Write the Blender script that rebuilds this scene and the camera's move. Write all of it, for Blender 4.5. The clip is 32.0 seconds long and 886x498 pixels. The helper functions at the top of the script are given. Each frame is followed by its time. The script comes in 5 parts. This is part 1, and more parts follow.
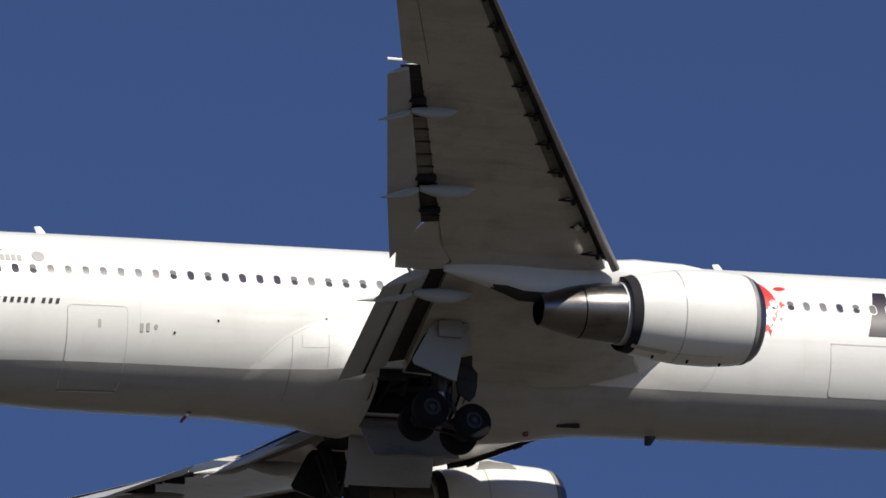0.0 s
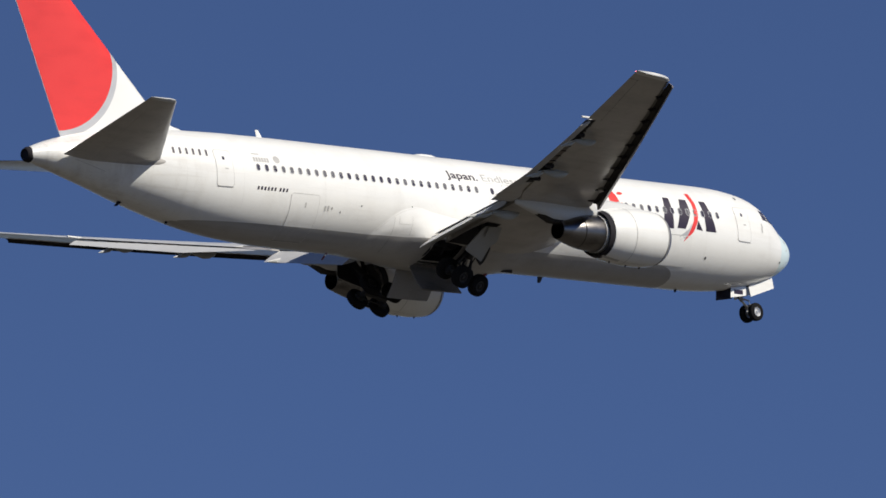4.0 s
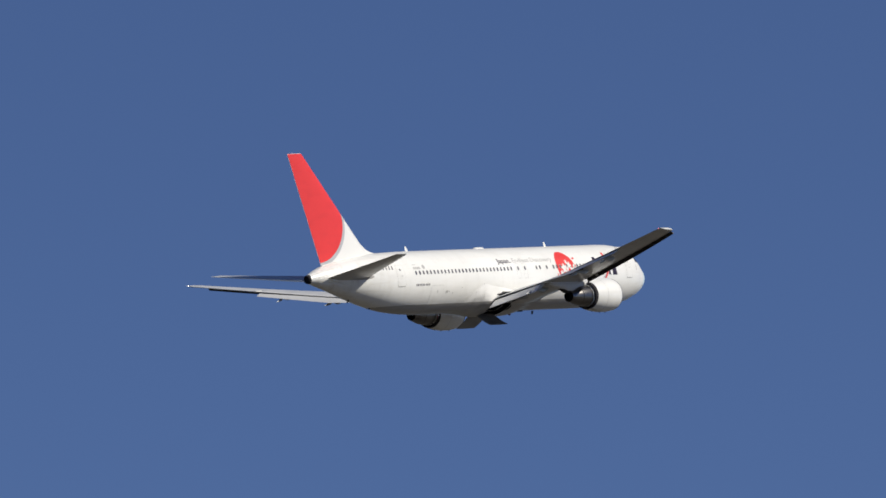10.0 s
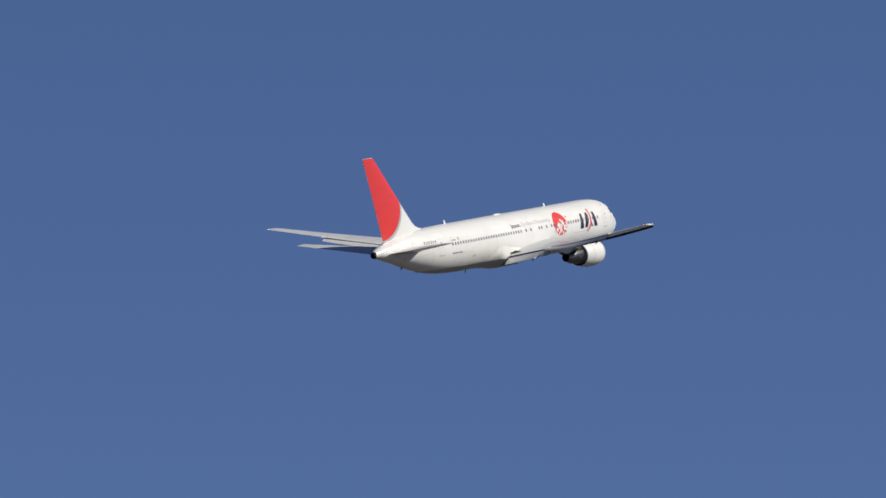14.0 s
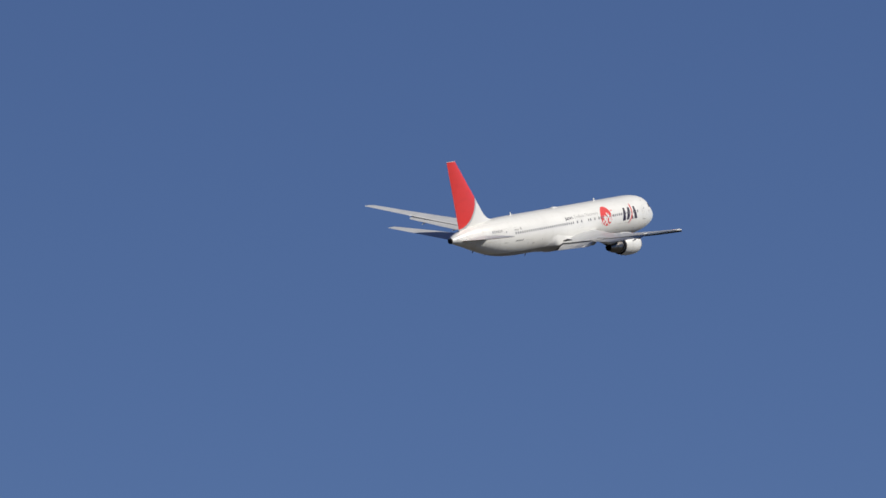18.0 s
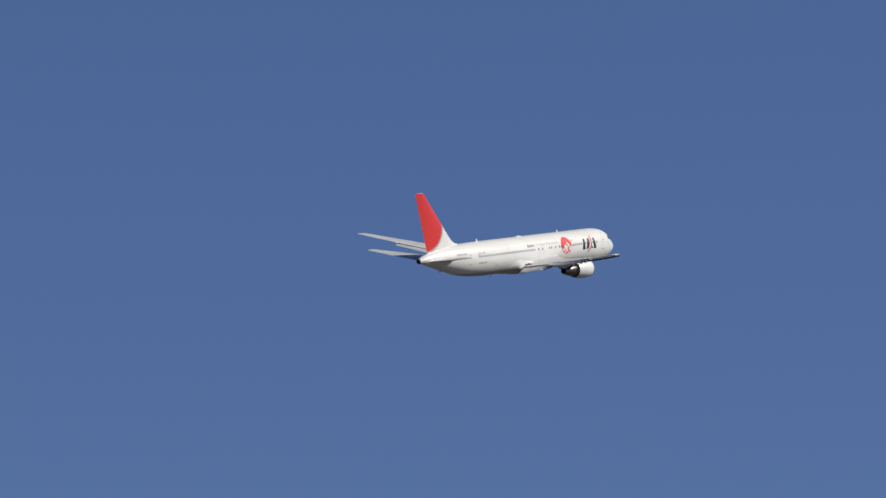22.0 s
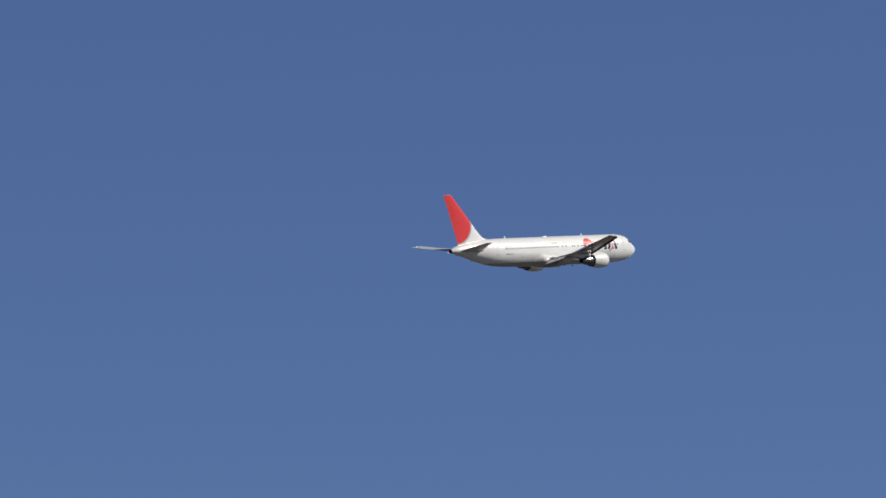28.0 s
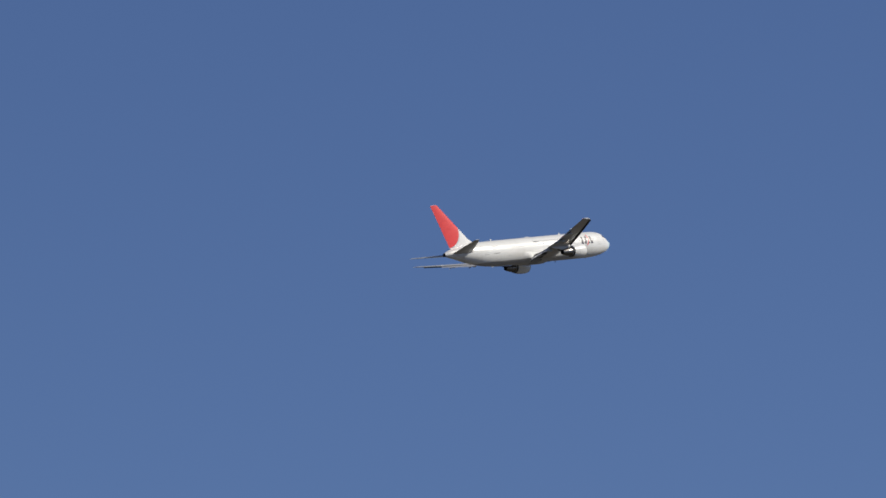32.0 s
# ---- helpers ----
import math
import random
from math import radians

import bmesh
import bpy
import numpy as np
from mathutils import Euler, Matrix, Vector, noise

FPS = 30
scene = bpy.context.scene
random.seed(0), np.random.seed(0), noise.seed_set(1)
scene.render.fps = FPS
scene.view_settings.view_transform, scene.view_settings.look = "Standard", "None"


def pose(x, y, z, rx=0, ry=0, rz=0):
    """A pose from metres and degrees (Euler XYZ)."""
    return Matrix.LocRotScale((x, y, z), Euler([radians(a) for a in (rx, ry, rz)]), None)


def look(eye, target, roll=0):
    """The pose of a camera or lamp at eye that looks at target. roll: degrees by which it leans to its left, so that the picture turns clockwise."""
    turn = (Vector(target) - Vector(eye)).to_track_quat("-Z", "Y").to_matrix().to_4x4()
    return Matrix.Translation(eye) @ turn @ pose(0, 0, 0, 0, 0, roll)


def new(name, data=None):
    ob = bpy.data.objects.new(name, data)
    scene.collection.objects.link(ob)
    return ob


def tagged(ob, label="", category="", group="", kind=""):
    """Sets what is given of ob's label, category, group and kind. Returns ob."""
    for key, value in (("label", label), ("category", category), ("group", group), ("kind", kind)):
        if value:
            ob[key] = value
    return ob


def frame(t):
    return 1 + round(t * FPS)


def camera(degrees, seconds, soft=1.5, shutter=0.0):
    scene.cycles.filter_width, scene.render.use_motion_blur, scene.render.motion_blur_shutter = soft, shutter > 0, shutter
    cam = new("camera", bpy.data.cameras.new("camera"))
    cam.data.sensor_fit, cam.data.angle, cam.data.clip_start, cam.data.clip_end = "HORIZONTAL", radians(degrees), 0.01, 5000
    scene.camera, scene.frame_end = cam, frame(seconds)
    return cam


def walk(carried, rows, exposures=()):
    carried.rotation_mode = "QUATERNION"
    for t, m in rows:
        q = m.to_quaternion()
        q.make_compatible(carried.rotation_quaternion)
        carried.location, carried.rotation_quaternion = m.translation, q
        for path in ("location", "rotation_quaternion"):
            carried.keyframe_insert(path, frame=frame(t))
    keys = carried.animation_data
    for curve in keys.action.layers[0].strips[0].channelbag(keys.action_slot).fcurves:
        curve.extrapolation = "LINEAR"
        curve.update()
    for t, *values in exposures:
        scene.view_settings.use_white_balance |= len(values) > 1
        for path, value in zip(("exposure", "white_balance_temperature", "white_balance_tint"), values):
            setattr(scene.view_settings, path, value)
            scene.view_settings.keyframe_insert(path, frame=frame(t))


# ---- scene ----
import collections

FOV = 4.4897
cam = camera(FOV, 32.0, 1.6)
walk(cam, [
    (0, pose(0, 0, 1.6, 112.4628, 0, -24.1506)),
    (0.1, pose(0, 0, 1.6, 112.3200, 0, -25.2187)),
    (0.2, pose(0, 0, 1.6, 112.0820, 0, -26.3053)),
    (0.3, pose(0, 0, 1.6, 111.7435, 0, -27.3717)),
    (0.4, pose(0, 0, 1.6, 111.3151, 0, -28.3870)),
    (0.5, pose(0, 0, 1.6, 110.9071, 0, -29.3035)),
    (0.6, pose(0, 0, 1.6, 110.6117, 0, -30.0818)),
    (0.7, pose(0, 0, 1.6, 110.4504, 0, -30.8644)),
    (0.8, pose(0, 0, 1.6, 110.3853, 0, -31.6315)),
    (0.9, pose(0, 0, 1.6, 110.2930, 0, -32.5112)),
    (1, pose(0, 0, 1.6, 110.0647, 0, -33.2692)),
    (1.1, pose(0, 0, 1.6, 109.7764, 0, -33.9545)),
    (1.2, pose(0, 0, 1.6, 109.5185, 0, -34.6291)),
    (1.3, pose(0, 0, 1.6, 109.2980, 0, -35.3575)),
    (1.4, pose(0, 0, 1.6, 109.1830, 0, -36.0476)),
    (1.5, pose(0, 0, 1.6, 109.1076, 0, -36.7160)),
    (1.6, pose(0, 0, 1.6, 109.0149, 0, -37.1832)),
    (1.7, pose(0, 0, 1.6, 108.9134, 0, -37.6249)),
    (1.8, pose(0, 0, 1.6, 108.8185, 0, -38.0795)),
    (1.9, pose(0, 0, 1.6, 108.7070, 0, -38.6287)),
    (2, pose(0, 0, 1.6, 108.4955, 0, -39.2466)),
    (2.1, pose(0, 0, 1.6, 108.2009, 0, -39.8365)),
    (2.2, pose(0, 0, 1.6, 107.9433, 0, -40.4539)),
    (2.3, pose(0, 0, 1.6, 107.7578, 0, -41.1627)),
    (2.4, pose(0, 0, 1.6, 107.5943, 0, -41.8627)),
    (2.5, pose(0, 0, 1.6, 107.3791, 0, -42.5371)),
    (2.6, pose(0, 0, 1.6, 107.1253, 0, -43.1358)),
    (2.7, pose(0, 0, 1.6, 106.9306, 0, -43.6663)),
    (2.8, pose(0, 0, 1.6, 106.8095, 0, -44.1109)),
    (2.9, pose(0, 0, 1.6, 106.7320, 0, -44.4431)),
    (3, pose(0, 0, 1.6, 106.6303, 0, -44.8904)),
    (3.1, pose(0, 0, 1.6, 106.4503, 0, -45.3944)),
    (3.2, pose(0, 0, 1.6, 106.2290, 0, -45.9105)),
    (3.3, pose(0, 0, 1.6, 106.0051, 0, -46.4189)),
    (3.4, pose(0, 0, 1.6, 105.8202, 0, -46.8780)),
    (3.5, pose(0, 0, 1.6, 105.6673, 0, -47.3570)),
    (5.5, pose(0, 0, 1.6, 103.6747, 0, -53.9906)),
    (5.8, pose(0, 0, 1.6, 103.3861, 0, -55.0331)),
    (6, pose(0, 0, 1.6, 103.1354, 0, -55.6640)),
    (6.2, pose(0, 0, 1.6, 102.9462, 0, -56.1358)),
    (6.5, pose(0, 0, 1.6, 102.7307, 0, -56.7318)),
    (6.7, pose(0, 0, 1.6, 102.6132, 0, -57.0624)),
    (7, pose(0, 0, 1.6, 102.4193, 0, -57.4118)),
    (7.2, pose(0, 0, 1.6, 102.2799, 0, -57.7820)),
    (7.5, pose(0, 0, 1.6, 102.0985, 0, -58.5492)),
    (7.7, pose(0, 0, 1.6, 101.9686, 0, -58.9804)),
    (8, pose(0, 0, 1.6, 101.7855, 0, -59.9046)),
    (8.2, pose(0, 0, 1.6, 101.6764, 0, -60.2501)),
    (8.5, pose(0, 0, 1.6, 101.5320, 0, -60.9118)),
    (8.7, pose(0, 0, 1.6, 101.4563, 0, -61.3161)),
    (9, pose(0, 0, 1.6, 101.3271, 0, -61.8231)),
    (9.3, pose(0, 0, 1.6, 101.2149, 0, -62.2555)),
    (9.5, pose(0, 0, 1.6, 101.1622, 0, -62.6080)),
    (9.7, pose(0, 0, 1.6, 101.1154, 0, -62.9150)),
    (10, pose(0, 0, 1.6, 101.0088, 0, -63.4580)),
    (10.2, pose(0, 0, 1.6, 100.9544, 0, -63.7048)),
    (10.5, pose(0, 0, 1.6, 100.8358, 0, -64.1174)),
    (10.7, pose(0, 0, 1.6, 100.7473, 0, -64.4668)),
    (11, pose(0, 0, 1.6, 100.6137, 0, -64.8142)),
    (11.2, pose(0, 0, 1.6, 100.5259, 0, -65.0389)),
    (11.5, pose(0, 0, 1.6, 100.3814, 0, -65.2888)),
    (11.7, pose(0, 0, 1.6, 100.2812, 0, -65.5270)),
    (12, pose(0, 0, 1.6, 100.1216, 0, -65.9707)),
    (12.3, pose(0, 0, 1.6, 99.9735, 0, -66.4544)),
    (12.5, pose(0, 0, 1.6, 99.8876, 0, -66.6589)),
    (12.8, pose(0, 0, 1.6, 99.7820, 0, -67.0304)),
    (13, pose(0, 0, 1.6, 99.7674, 0, -67.2438)),
    (13.2, pose(0, 0, 1.6, 99.8029, 0, -67.4374)),
    (13.5, pose(0, 0, 1.6, 99.7297, 0, -67.9297)),
    (13.7, pose(0, 0, 1.6, 99.6465, 0, -68.2109)),
    (14, pose(0, 0, 1.6, 99.5503, 0, -68.5600)),
    (14.2, pose(0, 0, 1.6, 99.4889, 0, -68.6885)),
    (14.5, pose(0, 0, 1.6, 99.4478, 0, -68.9557)),
    (16.5, pose(0, 0, 1.6, 99.1566, 0, -70.9367)),
    (17, pose(0, 0, 1.6, 99.1022, 0, -71.4719)),
    (17.3, pose(0, 0, 1.6, 99.0293, 0, -71.7172)),
    (17.5, pose(0, 0, 1.6, 98.9963, 0, -71.8086)),
    (18, pose(0, 0, 1.6, 98.8648, 0, -72.0065)),
    (18.3, pose(0, 0, 1.6, 98.8012, 0, -72.2871)),
    (18.5, pose(0, 0, 1.6, 98.8064, 0, -72.4641)),
    (19, pose(0, 0, 1.6, 98.8762, 0, -72.9411)),
    (19.3, pose(0, 0, 1.6, 98.9215, 0, -73.1591)),
    (19.5, pose(0, 0, 1.6, 98.9278, 0, -73.3332)),
    (20, pose(0, 0, 1.6, 98.8752, 0, -73.5230)),
    (20.3, pose(0, 0, 1.6, 98.8049, 0, -73.6595)),
    (20.5, pose(0, 0, 1.6, 98.7581, 0, -73.7788)),
    (21, pose(0, 0, 1.6, 98.6788, 0, -74.2450)),
    (21.5, pose(0, 0, 1.6, 98.6361, 0, -74.7056)),
    (22, pose(0, 0, 1.6, 98.6460, 0, -75.1381)),
    (22.2, pose(0, 0, 1.6, 98.6401, 0, -75.3037)),
    (22.5, pose(0, 0, 1.6, 98.6305, 0, -75.4653)),
    (23, pose(0, 0, 1.6, 98.5900, 0, -75.6786)),
    (23.5, pose(0, 0, 1.6, 98.5376, 0, -75.9745)),
    (24, pose(0, 0, 1.6, 98.4970, 0, -76.3503)),
    (24.5, pose(0, 0, 1.6, 98.4587, 0, -76.7195)),
    (25, pose(0, 0, 1.6, 98.4258, 0, -77.0983)),
    (25.5, pose(0, 0, 1.6, 98.3970, 0, -77.4559)),
    (27.5, pose(0, 0, 1.6, 98.3294, 0, -78.8948)),
    (28, pose(0, 0, 1.6, 98.2791, 0, -79.1241)),
    (28.3, pose(0, 0, 1.6, 98.2546, 0, -79.3125)),
    (28.5, pose(0, 0, 1.6, 98.2446, 0, -79.4696)),
    (29, pose(0, 0, 1.6, 98.2154, 0, -79.8944)),
    (29.5, pose(0, 0, 1.6, 98.2168, 0, -80.3348)),
    (30, pose(0, 0, 1.6, 98.2191, 0, -80.7017)),
    (30.5, pose(0, 0, 1.6, 98.2603, 0, -80.9989)),
    (31, pose(0, 0, 1.6, 98.2375, 0, -81.2237)),
    (31.5, pose(0, 0, 1.6, 98.1966, 0, -81.3693)),
    (32, pose(0, 0, 1.6, 98.1521, 0, -81.3879)),
], [(0, 0.13), (1.5, 0.12), (3.0, 0.08), (6.0, 0.03), (8.0, -0.01), (11.0, -0.02), (14.0, -0.08), (20.0, -0.10), (32.0, -0.10)])

# ---- world, sun ----
SUN_EL, SUN_AZ = 39.0, 168.0          # degrees; azimuth clockwise from +Y
world = bpy.data.worlds.new("sky")
scene.world = world
world.use_nodes = True
nt = world.node_tree
nt.nodes.clear()
w_out = nt.nodes.new("ShaderNodeOutputWorld")
w_bg = nt.nodes.new("ShaderNodeBackground")
w_sky = nt.nodes.new("ShaderNodeTexSky")
w_sky.sky_type = "NISHITA"
w_sky.sun_disc = False
w_sky.sun_elevation, w_sky.sun_rotation = radians(SUN_EL), radians(SUN_AZ)
w_sky.altitude, w_sky.air_density, w_sky.dust_density, w_sky.ozone_density = 4000, 1.0, 0.0, 2.5
w_bg.inputs["Strength"].default_value = 0.053
w_mix = nt.nodes.new("ShaderNodeMix")
w_mix.data_type, w_mix.blend_type = "RGBA", "MULTIPLY"
w_mix.inputs["Factor"].default_value = 1.0
w_mix.inputs[7].default_value = (0.925, 1.0, 1.30, 1)
nt.links.new(w_sky.outputs["Color"], w_mix.inputs[6])
nt.links.new(w_mix.outputs[2], w_bg.inputs["Color"])
nt.links.new(w_bg.outputs["Background"], w_out.inputs["Surface"])

sun = new("sun", bpy.data.lights.new("sun", "SUN"))
sun.data.energy, sun.data.angle, sun.data.color = 4.5, radians(0.53), (1.0, 0.945, 0.835)
sa, se = radians(SUN_AZ), radians(SUN_EL)
sun.matrix_world = look((600 * math.sin(sa) * math.cos(se), 600 * math.cos(sa) * math.cos(se), 600 * math.sin(se)), (0, 0, 0))


# ---- materials ----
def material(name, color, rough=0.5, metal=0.0, var=0.06, scale=1.5, fine=25.0, bump=0.0, coat=0.0, stain=None, emit=0.0, spec=0.5):
    """Paint or metal with variation at two scales; stain: a colour streaked along the length."""
    m = bpy.data.materials.new(name)
    m.use_nodes = True
    t = m.node_tree
    b = t.nodes["Principled BSDF"]
    b.inputs["Roughness"].default_value, b.inputs["Metallic"].default_value = rough, metal
    b.inputs["Specular IOR Level"].default_value = spec
    b.inputs["Coat Weight"].default_value, b.inputs["Coat Roughness"].default_value = coat, 0.12
    if emit:
        b.inputs["Emission Color"].default_value = (*color, 1)
        b.inputs["Emission Strength"].default_value = emit
    co = t.nodes.new("ShaderNodeTexCoord")
    n1, n2 = t.nodes.new("ShaderNodeTexNoise"), t.nodes.new("ShaderNodeTexNoise")
    mp = t.nodes.new("ShaderNodeMapping")
    mp.inputs["Scale"].default_value = (0.35, 1, 1)
    t.links.new(co.outputs["Object"], mp.inputs["Vector"])
    for n, s in ((n1, scale), (n2, fine)):
        n.inputs["Scale"].default_value, n.inputs["Detail"].default_value = s, 5
        t.links.new(mp.outputs["Vector"], n.inputs["Vector"])
    mix = t.nodes.new("ShaderNodeMath")
    mix.operation = "MULTIPLY_ADD"
    t.links.new(n2.outputs["Fac"], mix.inputs[0])
    mix.inputs[1].default_value = 0.35
    t.links.new(n1.outputs["Fac"], mix.inputs[2])
    ramp = t.nodes.new("ShaderNodeValToRGB")
    dark = stain or tuple(c * (1 - 2.2 * var) for c in color)
    ramp.color_ramp.elements[0].position, ramp.color_ramp.elements[0].color = 0.38, (*dark, 1)
    ramp.color_ramp.elements[1].position, ramp.color_ramp.elements[1].color = 0.72, (*[min(1, c * (1 + var)) for c in color], 1)
    t.links.new(mix.outputs[0], ramp.inputs["Fac"])
    t.links.new(ramp.outputs["Color"], b.inputs["Base Color"])
    rr = t.nodes.new("ShaderNodeMapRange")
    rr.inputs["To Min"].default_value, rr.inputs["To Max"].default_value = rough * 0.85, min(1, rough * 1.2)
    t.links.new(n1.outputs["Fac"], rr.inputs["Value"])
    t.links.new(rr.outputs["Result"], b.inputs["Roughness"])
    if bump:
        bp = t.nodes.new("ShaderNodeBump")
        bp.inputs["Strength"].default_value, bp.inputs["Distance"].default_value = bump, 0.02
        t.links.new(n1.outputs["Fac"], bp.inputs["Height"])
        t.links.new(bp.outputs["Normal"], b.inputs["Normal"])
    return m


WHITE = material("white_paint", (0.825, 0.818, 0.785), 0.34, var=0.02, scale=0.7, coat=0.25)
FINWHITE = material("fin_white_paint", (0.81, 0.80, 0.765), 0.3, var=0.02, scale=0.7, coat=0.4)
BELLY = material("fairing_paint", (0.83, 0.825, 0.80), 0.32, var=0.03, scale=0.9, coat=0.3)
NOSE = material("radome_paint", (0.66, 0.775, 0.78), 0.35, var=0.02, coat=0.2)
BELLYGREY = material("belly_grey_paint", (0.405, 0.395, 0.38), 0.34, var=0.05, scale=0.6)
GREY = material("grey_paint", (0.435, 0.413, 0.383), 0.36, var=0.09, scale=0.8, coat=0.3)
WINGTOP = material("wing_upper_tone", (0.55, 0.555, 0.56), 0.32, var=0.05, scale=0.8)
LIGHTGREY = material("light_grey_paint", (0.60, 0.60, 0.59), 0.36, var=0.05, scale=0.8)
TRACKGREY = material("track_fairing_paint", (0.36, 0.37, 0.36), 0.4, var=0.05, scale=0.8)
DOORGREY = material("gear_door_paint", (0.26, 0.255, 0.25), 0.5, var=0.12, scale=1.2, spec=0.3)
LEGGREY = material("leg_door_paint", (0.30, 0.292, 0.272), 0.45, var=0.08, scale=0.8)
INNER = material("door_inner_face", (0.175, 0.155, 0.132), 0.75, var=0.25, scale=2, spec=0.2)
FLAPTOP = material("flap_lit_paint", (0.60, 0.60, 0.595), 0.36, var=0.05, scale=0.8)
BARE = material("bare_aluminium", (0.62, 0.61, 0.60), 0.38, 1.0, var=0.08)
FLAP = material("flap_shaded_paint", (0.40, 0.39, 0.37), 0.45, var=0.06, scale=0.8)
SLAT = material("slat_metal", (0.24, 0.215, 0.215), 0.4, 0.35, var=0.08)
LIP = material("inlet_lip_metal", (0.24, 0.215, 0.235), 0.36, 1.0, var=0.08)
NOZZLE = material("hot_section_steel", (0.17, 0.16, 0.152), 0.31, 1.0, var=0.2, scale=2.5)
DARK = material("soot_and_shade_black", (0.019, 0.017, 0.021), 0.8, var=0.2, spec=0.25)
CAVITY = material("dark_and_shaded_structure", (0.034, 0.031, 0.030), 0.75, var=0.3, scale=5, spec=0.25)
DIMGREY = material("dim_green_grey", (0.13, 0.125, 0.115), 0.65, var=0.2, scale=4)
MASTRED = material("dull_red_paint", (0.22, 0.05, 0.045), 0.5, var=0.1)
RED = material("red_paint", (0.73, 0.040, 0.034), 0.38, var=0.03, coat=0.12)
BLACK = material("black_paint", (0.022, 0.013, 0.030), 0.4, var=0.1)
SILVER = material("silver_paint", (0.52, 0.52, 0.52), 0.4, 0.3, var=0.04)
GREYINK = material("grey_lettering", (0.42, 0.41, 0.40), 0.45, var=0.05)
GLASS = material("cabin_glass", (0.065, 0.06, 0.08), 0.1, var=0.1)
SHADE = material("window_shade", (0.14, 0.137, 0.147), 0.25, var=0.1)
TYRE = material("tyre_rubber", (0.011, 0.0105, 0.011), 0.9, var=0.2, scale=6, spec=0.1)
RIM = material("wheel_rim", (0.02, 0.02, 0.022), 0.6, var=0.1, spec=0.25)
NOSERIM = material("nose_wheel_rim", (0.55, 0.54, 0.52), 0.4, var=0.1, scale=6)
HUB = material("wheel_hub", (0.032, 0.031, 0.033), 0.5, 0.2, var=0.15, scale=6)
STEEL = material("gear_steel", (0.035, 0.035, 0.036), 0.55, 0.2, var=0.15, scale=5)
SEAM = material("door_seam_grey", (0.58, 0.57, 0.545), 0.5, var=0.08)
JOINT = material("lap_joint_paint", (0.72, 0.71, 0.675), 0.4, var=0.05)
LINE = material("seam_line", (0.47, 0.46, 0.44), 0.6, var=0.1)
NOSEBAY = material("slat_bay_paint", (0.36, 0.35, 0.335), 0.6, var=0.12, scale=3)
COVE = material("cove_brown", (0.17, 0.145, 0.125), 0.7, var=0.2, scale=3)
BANDGREY = material("inlet_band_grey", (0.25, 0.245, 0.24), 0.45, var=0.08)
LAMP = material("lamp_glass", (1.0, 0.97, 0.9), 0.2, emit=2.0)
REDLAMP = material("red_lamp_glass", (1.0, 0.25, 0.3), 0.2, emit=2.0)


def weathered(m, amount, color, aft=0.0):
    """Grime in long streaks along the body and soft patches, mixed over the paint; aft: how much more on the tail cone,
    for its grime and its shade.
    """
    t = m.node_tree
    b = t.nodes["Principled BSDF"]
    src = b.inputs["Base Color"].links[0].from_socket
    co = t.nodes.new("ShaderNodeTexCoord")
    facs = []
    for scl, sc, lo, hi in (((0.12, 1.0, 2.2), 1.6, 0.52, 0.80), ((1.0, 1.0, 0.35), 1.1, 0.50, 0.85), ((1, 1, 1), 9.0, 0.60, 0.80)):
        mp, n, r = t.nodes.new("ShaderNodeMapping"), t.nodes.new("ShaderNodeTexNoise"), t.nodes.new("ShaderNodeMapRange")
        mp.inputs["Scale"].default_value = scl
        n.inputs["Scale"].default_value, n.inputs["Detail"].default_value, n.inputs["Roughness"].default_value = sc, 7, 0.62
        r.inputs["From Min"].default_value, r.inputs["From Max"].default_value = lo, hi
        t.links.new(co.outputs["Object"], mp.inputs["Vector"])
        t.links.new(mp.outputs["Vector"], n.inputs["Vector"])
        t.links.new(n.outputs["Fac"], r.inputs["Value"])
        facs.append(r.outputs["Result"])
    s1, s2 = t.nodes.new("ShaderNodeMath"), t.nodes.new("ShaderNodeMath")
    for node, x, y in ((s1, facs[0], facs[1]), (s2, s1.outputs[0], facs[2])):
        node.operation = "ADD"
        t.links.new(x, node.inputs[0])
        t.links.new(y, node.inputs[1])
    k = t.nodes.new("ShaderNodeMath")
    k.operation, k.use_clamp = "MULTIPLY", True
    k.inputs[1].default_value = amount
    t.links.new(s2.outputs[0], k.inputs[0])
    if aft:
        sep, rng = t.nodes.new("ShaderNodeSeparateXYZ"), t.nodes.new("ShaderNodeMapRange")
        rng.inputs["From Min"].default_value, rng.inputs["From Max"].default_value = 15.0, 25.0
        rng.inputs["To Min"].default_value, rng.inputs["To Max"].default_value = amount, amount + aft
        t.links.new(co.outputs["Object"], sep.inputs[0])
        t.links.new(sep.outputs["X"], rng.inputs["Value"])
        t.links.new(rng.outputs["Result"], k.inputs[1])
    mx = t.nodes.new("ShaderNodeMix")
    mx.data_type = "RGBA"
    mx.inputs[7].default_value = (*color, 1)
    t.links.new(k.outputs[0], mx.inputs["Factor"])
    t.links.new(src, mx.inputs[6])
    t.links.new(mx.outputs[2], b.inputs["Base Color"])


# Tail end gain: real grime there, plus some underside shade put into the colour.
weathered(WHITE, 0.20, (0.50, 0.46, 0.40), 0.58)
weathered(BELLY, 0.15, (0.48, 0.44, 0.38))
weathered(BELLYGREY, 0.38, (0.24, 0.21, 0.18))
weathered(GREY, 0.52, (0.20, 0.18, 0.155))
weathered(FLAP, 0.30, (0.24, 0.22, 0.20))


